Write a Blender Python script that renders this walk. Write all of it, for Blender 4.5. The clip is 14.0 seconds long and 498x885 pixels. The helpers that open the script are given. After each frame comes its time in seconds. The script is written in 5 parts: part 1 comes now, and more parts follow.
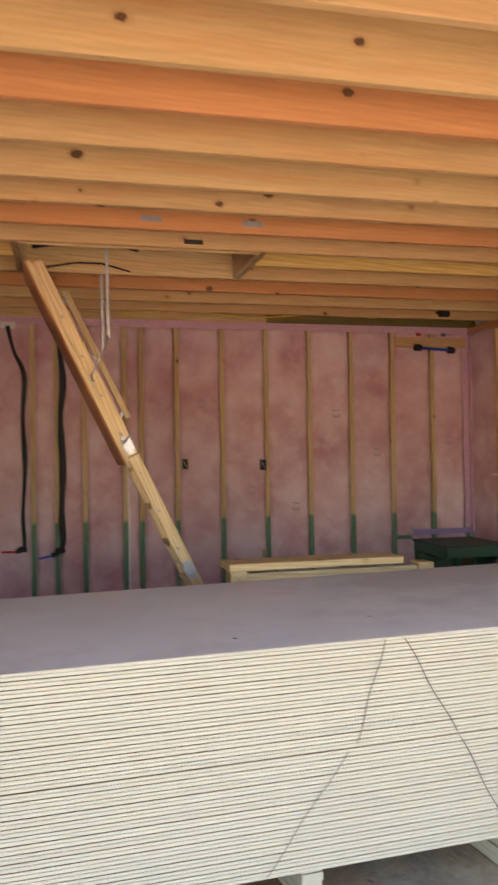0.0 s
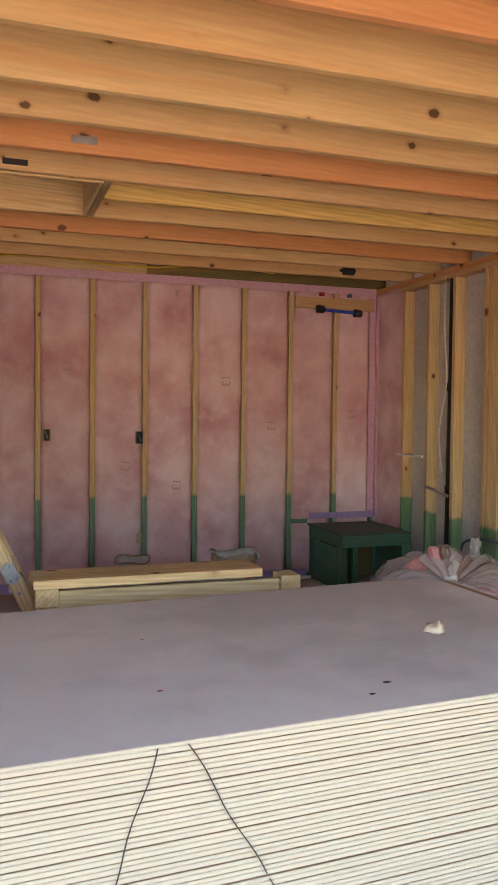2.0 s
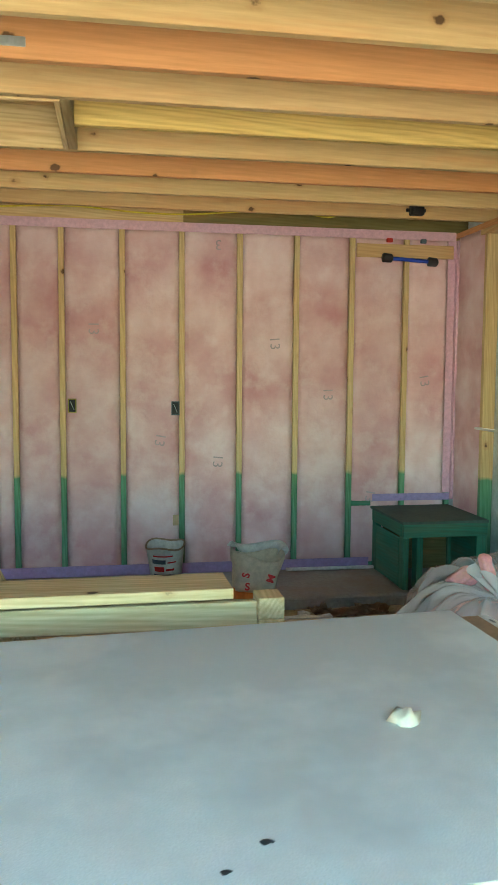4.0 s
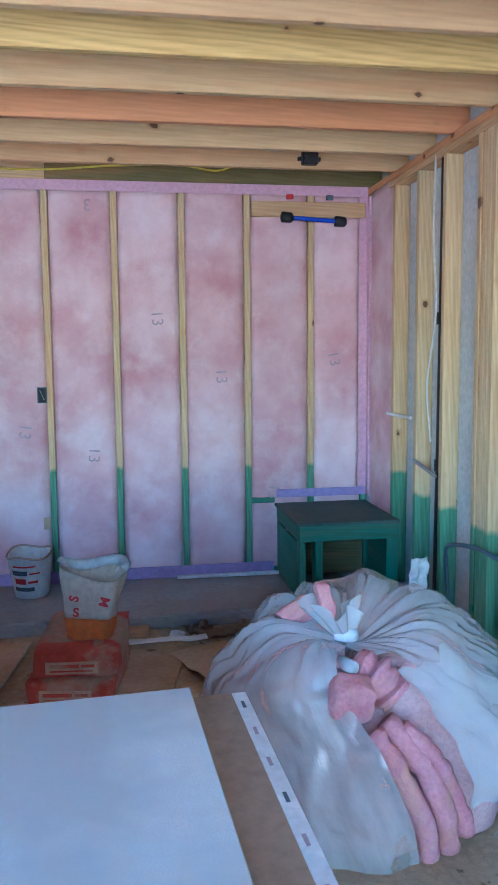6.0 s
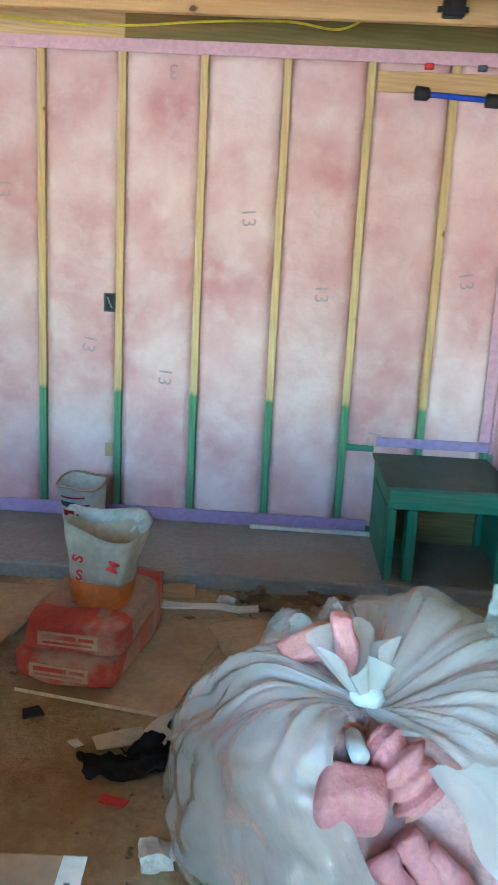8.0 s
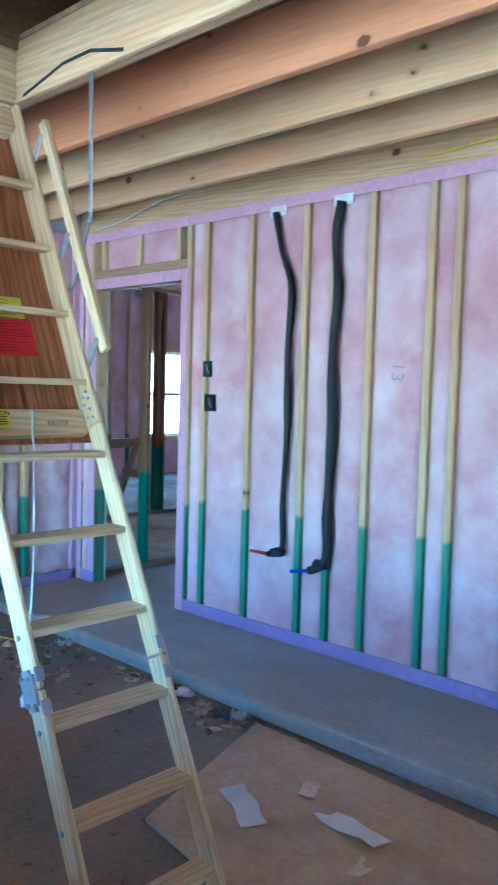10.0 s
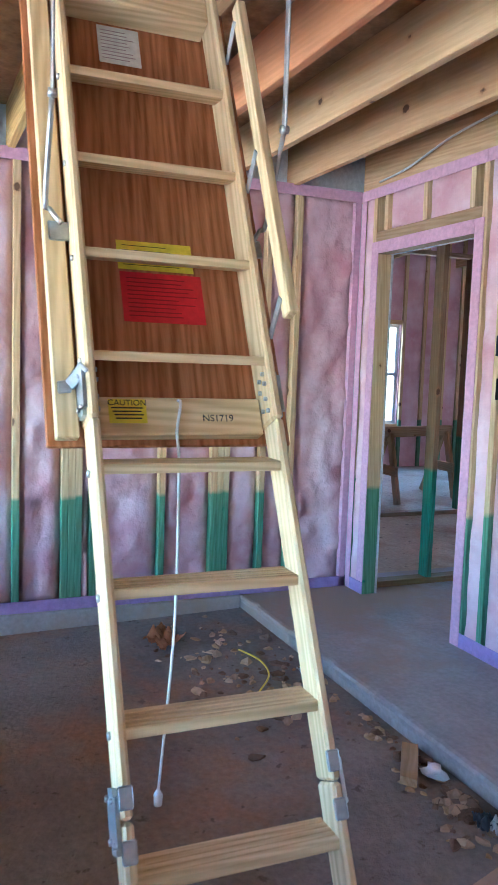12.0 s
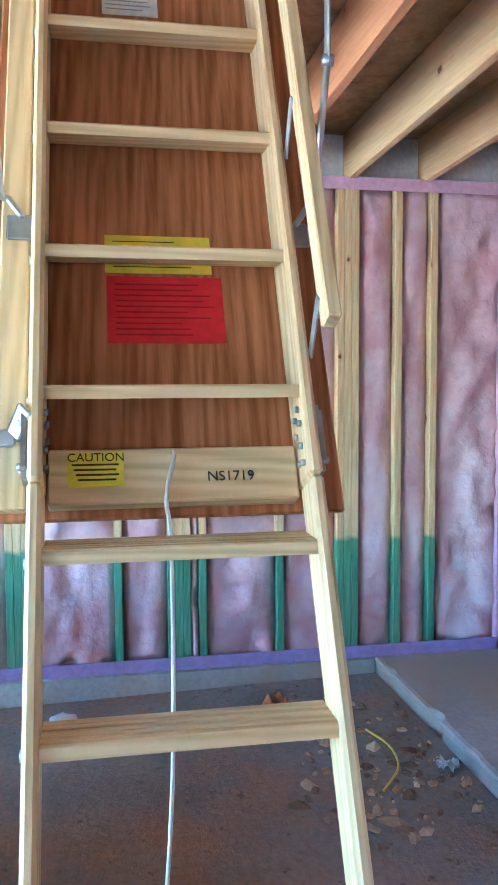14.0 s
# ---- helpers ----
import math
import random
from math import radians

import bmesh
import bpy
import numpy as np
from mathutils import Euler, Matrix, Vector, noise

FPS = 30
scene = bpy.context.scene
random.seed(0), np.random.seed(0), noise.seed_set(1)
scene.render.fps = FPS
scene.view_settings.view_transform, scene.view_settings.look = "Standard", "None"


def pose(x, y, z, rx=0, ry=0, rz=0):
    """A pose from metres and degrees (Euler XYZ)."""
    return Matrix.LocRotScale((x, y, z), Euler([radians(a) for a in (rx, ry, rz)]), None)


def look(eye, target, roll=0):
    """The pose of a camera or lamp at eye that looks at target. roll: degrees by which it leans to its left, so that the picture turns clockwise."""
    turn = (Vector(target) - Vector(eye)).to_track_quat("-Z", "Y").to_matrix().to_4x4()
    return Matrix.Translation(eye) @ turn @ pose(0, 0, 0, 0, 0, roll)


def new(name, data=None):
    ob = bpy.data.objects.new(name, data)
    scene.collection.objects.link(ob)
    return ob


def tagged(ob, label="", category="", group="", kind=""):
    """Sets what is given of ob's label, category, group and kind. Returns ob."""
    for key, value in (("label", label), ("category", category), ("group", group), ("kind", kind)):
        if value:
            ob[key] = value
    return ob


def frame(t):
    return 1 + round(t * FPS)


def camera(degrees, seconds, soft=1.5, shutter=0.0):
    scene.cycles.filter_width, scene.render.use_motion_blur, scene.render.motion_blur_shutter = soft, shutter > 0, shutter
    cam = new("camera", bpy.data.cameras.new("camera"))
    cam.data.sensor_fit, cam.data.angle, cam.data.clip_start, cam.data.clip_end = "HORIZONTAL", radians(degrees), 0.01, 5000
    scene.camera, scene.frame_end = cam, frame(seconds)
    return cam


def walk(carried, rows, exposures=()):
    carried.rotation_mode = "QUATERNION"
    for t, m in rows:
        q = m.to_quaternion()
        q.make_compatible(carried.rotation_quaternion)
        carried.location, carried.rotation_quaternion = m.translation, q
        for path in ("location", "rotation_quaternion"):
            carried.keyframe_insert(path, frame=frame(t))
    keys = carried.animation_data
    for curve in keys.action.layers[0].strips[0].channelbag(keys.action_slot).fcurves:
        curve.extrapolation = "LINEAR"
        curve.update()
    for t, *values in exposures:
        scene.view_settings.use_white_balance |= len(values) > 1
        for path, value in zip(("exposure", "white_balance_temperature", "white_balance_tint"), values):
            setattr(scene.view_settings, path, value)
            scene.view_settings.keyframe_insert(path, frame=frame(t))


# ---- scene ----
cam = camera(34.7, 14.0, shutter=0.3)

PATH = [
    (0, (-3.843, -6.903, 1.232), (-3.371, -4.96, 1.272), -0.9),
    (0.5, (-3.717, -6.697, 1.232), (-3.067, -4.807, 1.159), -1.3),
    (1, (-3.517, -6.545, 1.275), (-2.932, -4.633, 1.272), 0.2),
    (1.5, (-3.332, -6.381, 1.289), (-2.611, -4.515, 1.246), 1.2),
    (2, (-3.199, -6.18, 1.346), (-2.566, -4.284, 1.281), 0.6),
    (2.2, (-3.14, -6.11, 1.335), (-2.517, -4.211, 1.255), 0.4),
    (4.5, (-2.269, -5.415, 1.423), (-1.972, -3.445, 1.25), 0.4),
    (5, (-2.066, -5.266, 1.429), (-1.549, -3.335, 1.379), -1.7),
    (5.5, (-1.806, -5.166, 1.435), (-1.321, -3.226, 1.423), -0.0),
    (6, (-1.591, -4.972, 1.406), (-1.269, -3.01, 1.187), -0.5),
    (6.5, (-1.42, -4.788, 1.389), (-1.14, -2.813, 1.244), -1.5),
    (7, (-1.27, -4.591, 1.378), (-1.146, -2.603, 1.197), -0.2),
    (7.5, (-1.165, -4.362, 1.357), (-1.162, -2.392, 1.011), 1.7),
    (8, (-1.122, -4.183, 1.425), (-1.195, -2.234, 0.979), 3.0),
    (8.5, (-1.029, -3.949, 1.359), (-1.504, -2.027, 1.074), 4.3),
    (9, (-1.004, -3.762, 1.383), (-1.718, -1.904, 1.184), 4.3),
    (9.2, (-1.036, -3.674, 1.38), (-1.922, -1.889, 1.214), 2.7),
    (11.3, (-1.589, -2.781, 1.398), (-3.334, -1.812, 1.27), 0.3),
    (11.5, (-1.625, -2.712, 1.393), (-3.409, -1.813, 1.294), -0.7),
    (12, (-1.762, -2.527, 1.396), (-3.596, -1.755, 1.196), 2.0),
    (12.5, (-1.932, -2.387, 1.402), (-3.772, -1.613, 1.279), 0.4),
    (13, (-2.035, -2.257, 1.402), (-3.944, -1.669, 1.302), -0.2),
    (13.5, (-2.113, -2.128, 1.408), (-4.073, -1.762, 1.254), 0.0),
    (14, (-2.219, -2.093, 1.406), (-4.182, -1.735, 1.267), -0.3),
]
walk(cam, [(t, look(eye, target, roll)) for t, eye, target, roll in PATH],
     exposures=[(0, 2.7, 8200, 26), (1.4, 2.75, 8100, 25), (2.2, 2.9, 7800, 24), (4.5, 3.88, 5200, -26), (5, 3.95, 4200, -16), (5.5, 3.8, 4400, 0), (6.5, 4.1, 4200, 2), (7, 4.2, 4400, 1), (7.5, 4.38, 4600, -10), (8, 4.44, 5000, -15), (8.5, 4.55, 4200, -17), (9.2, 4.55, 3700, -18), (11.3, 4.62, 4000, 2), (12.5, 4.78, 4650, 2), (13.5, 4.92, 4200, -4), (14, 4.97, 4200, -4)])

# ---- world and light ----
world = bpy.data.worlds.new("sky")
scene.world = world
world.use_nodes = True
wn = world.node_tree.nodes
sky = wn.new("ShaderNodeTexSky")
sky.sky_type = "NISHITA"
sky.sun_disc = False
sky.air_density = 1.4
sky.dust_density = 0.2
sky.ozone_density = 4.0
sky.sun_elevation = radians(52)
sky.sun_rotation = radians(75)
wn["Background"].inputs["Strength"].default_value = 0.15
world.node_tree.links.new(sky.outputs["Color"], wn["Background"].inputs["Color"])

sun = new("sun", bpy.data.lights.new("sun", "SUN"))
sun.data.energy = 4.3
sun.data.angle = radians(0.6)
sun.data.color = (1.0, 0.94, 0.85)
sun.matrix_world = look((5.7, 1.6, 7.6), (0, 0, 0))


# ---- materials ----
def material(name, rough=0.7, metal=0.0, spec=0.4):
    m = bpy.data.materials.new(name)
    m.use_nodes = True
    b = m.node_tree.nodes["Principled BSDF"]
    b.inputs["Roughness"].default_value = rough
    b.inputs["Metallic"].default_value = metal
    b.inputs["Specular IOR Level"].default_value = spec
    return m, m.node_tree.nodes, m.node_tree.links, b


def math_node(n, l, op, a, b=None, clamp=False):
    k = n.new("ShaderNodeMath")
    k.operation = op
    k.use_clamp = clamp
    for i, v in enumerate((a, b)):
        if v is None:
            continue
        if isinstance(v, (int, float)):
            k.inputs[i].default_value = v
        else:
            l.new(v, k.inputs[i])
    return k.outputs[0]


def mix_node(n, l, fac, a, b, mode="MIX"):
    k = n.new("ShaderNodeMix")
    k.data_type = "RGBA"
    k.blend_type = mode
    for sock, v in ((k.inputs[0], fac), (k.inputs[6], a), (k.inputs[7], b)):
        if isinstance(v, (int, float)):
            sock.default_value = v
        elif isinstance(v, tuple):
            sock.default_value = (*v, 1) if len(v) == 3 else v
        else:
            l.new(v, sock)
    return k.outputs[2]


def noise_node(n, l, vec, scale, detail=4, rough=0.55):
    k = n.new("ShaderNodeTexNoise")
    k.inputs["Scale"].default_value = scale
    k.inputs["Detail"].default_value = detail
    k.inputs["Roughness"].default_value = rough
    if vec is not None:
        l.new(vec, k.inputs["Vector"])
    return k.outputs["Fac"]


def ramp_node(n, l, fac, stops):
    k = n.new("ShaderNodeValToRGB")
    e = k.color_ramp.elements
    while len(e) < len(stops):
        e.new(0.5)
    for el, (p, c) in zip(e, stops):
        el.position = p
        el.color = (*c, 1) if len(c) == 3 else c
    l.new(fac, k.inputs[0])
    return k.outputs[0]


def bump_node(n, l, b, height, strength, dist=0.01):
    k = n.new("ShaderNodeBump")
    k.inputs["Strength"].default_value = strength
    k.inputs["Distance"].default_value = dist
    l.new(height, k.inputs["Height"])
    l.new(k.outputs[0], b.inputs["Normal"])


def grain_vector(n, l, stretch):
    """Object coordinates, shifted for each piece, stretched along local x."""
    tc = n.new("ShaderNodeTexCoord")
    info = n.new("ShaderNodeObjectInfo")
    off = math_node(n, l, "MULTIPLY", info.outputs["Random"], 37.0)
    comb = n.new("ShaderNodeCombineXYZ")
    for i in range(3):
        l.new(off, comb.inputs[i])
    add = n.new("ShaderNodeVectorMath")
    add.operation = "ADD"
    l.new(tc.outputs["Object"], add.inputs[0])
    l.new(comb.outputs[0], add.inputs[1])
    mp = n.new("ShaderNodeMapping")
    mp.inputs["Scale"].default_value = stretch
    l.new(add.outputs[0], mp.inputs["Vector"])
    return mp.outputs[0], add.outputs[0], tc, info


def lumber(name, tones, rough=0.65, knots=True, green=0.0, dirt=0.25, wave=0.10, contrast=1.0, heartwood=0.25):
    """Sawn softwood, grain along local x; tones picked for each piece; green: height of a dyed foot along local x."""
    m, n, l, b = material(name, rough, spec=0.3)
    vec, plain, tc, info = grain_vector(n, l, (1.0, 16.0, 16.0))
    base = ramp_node(n, l, info.outputs["Random"], tones)
    if len(tones) > 3:
        base.node.color_ramp.interpolation = "CONSTANT"
    g1 = noise_node(n, l, vec, 3.0, 5, 0.6)
    warp = n.new("ShaderNodeTexWave")
    warp.wave_type = "BANDS"
    warp.bands_direction = "DIAGONAL"
    warp.inputs["Scale"].default_value = 1.7
    warp.inputs["Distortion"].default_value = 9.0
    warp.inputs["Detail"].default_value = 3.0
    warp.inputs["Detail Scale"].default_value = 0.6
    l.new(vec, warp.inputs["Vector"])
    lines = math_node(n, l, "MULTIPLY", warp.outputs["Fac"], wave)
    tone = math_node(n, l, "ADD", lines, math_node(n, l, "ADD", math_node(n, l, "MULTIPLY", g1, 0.46), math_node(n, l, "MULTIPLY", noise_node(n, l, vec, 11.0, 4, 0.6), 0.16)))
    shade = ramp_node(n, l, tone, [(0.26, (1 - 0.30 * contrast, 1 - 0.36 * contrast, 1 - 0.46 * contrast)), (0.46, (0.96, 0.94, 0.9)), (0.7, (1.08, 1.08, 1.05))])
    col = mix_node(n, l, 1.0, base, shade, "MULTIPLY")
    big = noise_node(n, l, plain, 2.3, 3)
    col = mix_node(n, l, math_node(n, l, "MULTIPLY", big, dirt), col, (0.30, 0.17, 0.07))
    hv, _, _, _ = grain_vector(n, l, (0.5, 7.0, 7.0))
    heart = ramp_node(n, l, noise_node(n, l, hv, 1.6, 4, 0.6), [(0.50, (0, 0, 0)), (0.66, (heartwood, heartwood, heartwood))])
    col = mix_node(n, l, heart, col, (0.62, 0.27, 0.10))
    if knots:
        mp = n.new("ShaderNodeMapping")
        mp.inputs["Scale"].default_value = (5.0, 7.0, 7.0)
        l.new(plain, mp.inputs["Vector"])
        v = n.new("ShaderNodeTexVoronoi")
        v.inputs["Scale"].default_value = 1.0
        l.new(mp.outputs[0], v.inputs["Vector"])
        pick = n.new("ShaderNodeSeparateColor")
        l.new(v.outputs["Color"], pick.inputs[0])
        size = math_node(n, l, "MULTIPLY", math_node(n, l, "SUBTRACT", pick.outputs[0], 0.12, clamp=True), 0.135)
        dist = math_node(n, l, "SUBTRACT", math_node(n, l, "ADD", v.outputs["Distance"], math_node(n, l, "MULTIPLY", math_node(n, l, "SUBTRACT", noise_node(n, l, plain, 60.0, 2), 0.5), 0.10)), size)
        k = math_node(n, l, "SUBTRACT", 1.0, math_node(n, l, "MULTIPLY", dist, 26.0), clamp=True)
        k = math_node(n, l, "MULTIPLY", k, math_node(n, l, "GREATER_THAN", size, 0.012))
        halo = math_node(n, l, "SUBTRACT", 1.0, math_node(n, l, "MULTIPLY", dist, 8.0), clamp=True)
        halo = math_node(n, l, "MULTIPLY", halo, math_node(n, l, "GREATER_THAN", size, 0.012))
        col = mix_node(n, l, math_node(n, l, "MULTIPLY", halo, 0.5), col, (0.40, 0.20, 0.08))
        col = mix_node(n, l, math_node(n, l, "MULTIPLY", k, 0.85), col, (0.07, 0.03, 0.014))
    if green > 0:
        sep = n.new("ShaderNodeSeparateXYZ")
        l.new(tc.outputs["Object"], sep.inputs[0])
        wob = math_node(n, l, "MULTIPLY", noise_node(n, l, plain, 9.0, 2), 0.06)
        lim = math_node(n, l, "SUBTRACT", green + 0.03, wob)
        mask = math_node(n, l, "MULTIPLY", math_node(n, l, "SUBTRACT", lim, sep.outputs[0]), 40.0, clamp=True)
        dye = mix_node(n, l, 0.75, col, (0.01, 0.30, 0.20))
        dye = mix_node(n, l, 1.0, dye, shade, "MULTIPLY")
        col = mix_node(n, l, mask, col, dye)
    l.new(col, b.inputs["Base Color"])
    bump_node(n, l, b, tone, 0.25, 0.003)
    return m


def mottled(name, c1, c2, scale=4.0, rough=0.8, bump=0.2, c3=None, spec=0.3, fine=40.0, metal=0.0):
    m, n, l, b = material(name, rough, metal, spec)
    _, plain, tc, info = grain_vector(n, l, (1, 1, 1))
    f = noise_node(n, l, plain, scale, 6, 0.6)
    col = ramp_node(n, l, f, [(0.3, c1), (0.7, c2)])
    g = noise_node(n, l, plain, fine, 4, 0.6)
    col = mix_node(n, l, 0.35, col, ramp_node(n, l, g, [(0.3, (0.55, 0.55, 0.55)), (0.7, (1.25, 1.25, 1.25))]), "MULTIPLY")
    if c3:
        s = noise_node(n, l, plain, scale * 0.45, 5, 0.7)
        col = mix_node(n, l, ramp_node(n, l, s, [(0.48, (0, 0, 0)), (0.62, (1, 1, 1))]), col, c3)
    l.new(col, b.inputs["Base Color"])
    if bump:
        bump_node(n, l, b, math_node(n, l, "ADD", g, f), bump, 0.01)
    return m


def plain_mat(name, color, rough=0.5, metal=0.0, spec=0.4, vary=0.12):
    dark = tuple(c * (1 - vary) for c in color)
    light = tuple(min(1, c * (1 + vary)) for c in color)
    return mottled(name, dark, light, 7.0, rough, 0.05, spec=spec, metal=metal)


PINE = [(0.0, (0.74, 0.49, 0.23)), (0.16, (0.70, 0.35, 0.17)), (0.32, (0.66, 0.45, 0.24)), (0.48, (0.78, 0.54, 0.23)), (0.62, (0.72, 0.39, 0.19)), (0.76, (0.68, 0.46, 0.25)), (0.9, (0.78, 0.52, 0.25))]
PALE = [(0.0, (0.78, 0.62, 0.37)), (0.5, (0.82, 0.66, 0.40)), (1.0, (0.73, 0.54, 0.30))]
M_JOIST = lumber("joist_wood", PINE, contrast=0.9, wave=0.10, dirt=0.10, heartwood=0.45)
M_JOIST_PALE = lumber("pale_joist", [(0.0, (0.72, 0.50, 0.26)), (0.5, (0.77, 0.56, 0.30)), (1.0, (0.70, 0.47, 0.25))], contrast=0.75, wave=0.05, dirt=0.15, heartwood=0.35)
M_JOIST_ORANGE = lumber("orange_joist", [(0.0, (0.74, 0.36, 0.17)), (1.0, (0.70, 0.34, 0.16))], contrast=0.75, wave=0.06, dirt=0.10, heartwood=0.5)
M_JOIST_YELLOW = lumber("yellow_joist", [(0.0, (0.78, 0.55, 0.20)), (1.0, (0.80, 0.58, 0.22))], contrast=1.0, wave=0.13, dirt=0.10, heartwood=0.2)
M_STUD = lumber("stud_wood", PALE, green=0.68, dirt=0.30, contrast=1.0, wave=0.08)
M_STUD_LOW = lumber("left_stud_wood", PALE, green=0.60, dirt=0.30, contrast=1.0, wave=0.08)
M_PINE = lumber("pale_pine", PALE, dirt=0.1)
# Partition studs: the shade of their unlit side is put into the wood colour.
M_DARKSTUD = lumber("shaded_stud", [(0, (0.20, 0.15, 0.09)), (1, (0.30, 0.22, 0.13))], green=0.72, dirt=0.4)
M_OLD = lumber("grey_lumber", [(0, (0.38, 0.28, 0.17)), (1, (0.50, 0.38, 0.22))])
M_GREEN = lumber("dyed_lumber", [(0, (0.014, 0.21, 0.155)), (1, (0.02, 0.26, 0.19))], knots=False, dirt=0.35, heartwood=0.08)
M_OLIVE = lumber("treated_lumber", [(0, (0.16, 0.15, 0.06)), (1, (0.20, 0.19, 0.08))])
M_LADDER = lumber("ladder_pine", [(0, (0.80, 0.62, 0.36)), (1, (0.82, 0.66, 0.40))], knots=False, dirt=0.08, rough=0.5, wave=0.18, contrast=0.9)
M_PANEL = lumber("plywood_panel", [(0, (0.52, 0.22, 0.10)), (1, (0.54, 0.23, 0.105))], knots=False, dirt=0.18, rough=0.5, wave=0.10, contrast=1.9, heartwood=0.3)
M_OSB = mottled("deck_board", (0.30, 0.18, 0.09), (0.50, 0.33, 0.17), 14.0, 0.8, 0.3)
M_CONCRETE = mottled("slab_concrete", (0.30, 0.29, 0.27), (0.42, 0.41, 0.39), 1.6, 0.75, 0.15, c3=(0.36, 0.29, 0.21))


def dirt_floor(name):
    """Concrete with dirt, red clay smears and grit; tan towards the right wall, darker and greyer towards the left."""
    m, n, l, b = material(name, 0.85, spec=0.25)
    tc = n.new("ShaderNodeTexCoord")
    p = tc.outputs["Object"]
    sep = n.new("ShaderNodeSeparateXYZ")
    l.new(p, sep.inputs[0])
    big = noise_node(n, l, p, 1.1, 6, 0.62)
    fine = noise_node(n, l, p, 38.0, 5, 0.65)
    grit = noise_node(n, l, p, 9.0, 6, 0.7)
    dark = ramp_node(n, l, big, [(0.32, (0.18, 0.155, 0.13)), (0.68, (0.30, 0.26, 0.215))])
    tan_col = ramp_node(n, l, big, [(0.32, (0.44, 0.33, 0.19)), (0.68, (0.62, 0.50, 0.33))])
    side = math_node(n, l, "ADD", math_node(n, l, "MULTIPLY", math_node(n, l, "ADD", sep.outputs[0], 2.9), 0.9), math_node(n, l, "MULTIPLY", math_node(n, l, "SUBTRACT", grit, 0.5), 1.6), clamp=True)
    col = mix_node(n, l, side, dark, tan_col)
    smear = ramp_node(n, l, noise_node(n, l, p, 0.75, 6, 0.7), [(0.50, (0, 0, 0)), (0.62, (0.75, 0.75, 0.75))])
    col = mix_node(n, l, smear, col, (0.33, 0.185, 0.10))
    specks = ramp_node(n, l, noise_node(n, l, p, 17.0, 3, 0.6), [(0.64, (0, 0, 0)), (0.70, (0.7, 0.7, 0.7))])
    col = mix_node(n, l, specks, col, (0.10, 0.075, 0.055))
    col = mix_node(n, l, 0.5, col, ramp_node(n, l, fine, [(0.3, (0.6, 0.6, 0.6)), (0.7, (1.25, 1.25, 1.25))]), "MULTIPLY")
    l.new(col, b.inputs["Base Color"])
    bump_node(n, l, b, math_node(n, l, "ADD", fine, math_node(n, l, "MULTIPLY", grit, 2.0)), 0.5, 0.01)
    return m


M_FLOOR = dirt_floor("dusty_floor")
M_CLAY = mottled("clay_ground", (0.43, 0.33, 0.23), (0.53, 0.42, 0.31), 0.5, 0.95, 0.4)
M_TAPE = plain_mat("pink_foam_tape", (0.62, 0.37, 0.48), 0.5, vary=0.04)
# Low strips of the same pink foam, with bluish shade painted into the colour.
M_TAPE_SHADE = plain_mat("shaded_foam_tape", (0.36, 0.26, 0.50), 0.5, vary=0.04)
M_SHEATH = mottled("grey_sheathing", (0.58, 0.59, 0.60), (0.68, 0.69, 0.70), 2.0, 0.8, 0.05)
M_WRAP = mottled("house_wrap", (0.70, 0.72, 0.74), (0.82, 0.84, 0.86), 3.0, 0.45, 0.05)
M_GYPSUM = mottled("gypsum_edge", (0.45, 0.455, 0.375), (0.50, 0.505, 0.415), 1.2, 0.9, 0.02, fine=700.0)
M_PAPER = mottled("board_paper", (0.71, 0.715, 0.70), (0.79, 0.795, 0.78), 2.0, 0.75, 0.02, c3=(0.58, 0.585, 0.58), fine=300.0)
M_BROWNPAPER = mottled("brown_paper", (0.36, 0.24, 0.15), (0.44, 0.31, 0.20), 2.0, 0.85, 0.05)
M_CARD = mottled("cardboard", (0.50, 0.36, 0.22), (0.62, 0.47, 0.31), 3.0, 0.9, 0.1, c3=(0.42, 0.29, 0.18))
M_STEEL = plain_mat("zinc_steel", (0.48, 0.49, 0.50), 0.45, 0.85, 0.5)
M_BLACK = plain_mat("black_rubber", (0.018, 0.018, 0.02), 0.55)
M_DARK = plain_mat("dark_fabric", (0.03, 0.03, 0.032), 0.9)
M_WHITE = plain_mat("white_plastic", (0.78, 0.78, 0.76), 0.4)
M_CREAM = mottled("cream_paper", (0.66, 0.56, 0.42), (0.76, 0.68, 0.55), 5.0, 0.85, 0.1)
M_RED = mottled("red_sack", (0.46, 0.06, 0.04), (0.56, 0.11, 0.07), 6.0, 0.75, 0.15, c3=(0.46, 0.30, 0.20))
M_ORANGE = plain_mat("orange_sack", (0.85, 0.27, 0.06), 0.7)
M_REDPRINT = plain_mat("red_print", (0.55, 0.03, 0.03), 0.6)
M_LABELRED = plain_mat("red_label", (0.62, 0.015, 0.025), 0.4)
M_LABELYEL = plain_mat("yellow_label", (0.80, 0.66, 0.03), 0.4)
M_INK = plain_mat("ink", (0.03, 0.03, 0.035), 0.7)
M_GREYINK = plain_mat("grey_ink", (0.42, 0.33, 0.36), 0.7)
M_BLUE = plain_mat("blue_tube", (0.02, 0.07, 0.55), 0.4)
M_REDTUBE = plain_mat("red_tube", (0.6, 0.02, 0.05), 0.4)
M_BOXBLUE = plain_mat("outlet_box_blue", (0.08, 0.11, 0.14), 0.5)
M_BOXYEL = plain_mat("outlet_box_yellow", (0.36, 0.30, 0.04), 0.5)
M_WIREY = plain_mat("yellow_cable", (0.75, 0.62, 0.05), 0.4)
M_WIREW = plain_mat("white_cable", (0.75, 0.75, 0.72), 0.4)
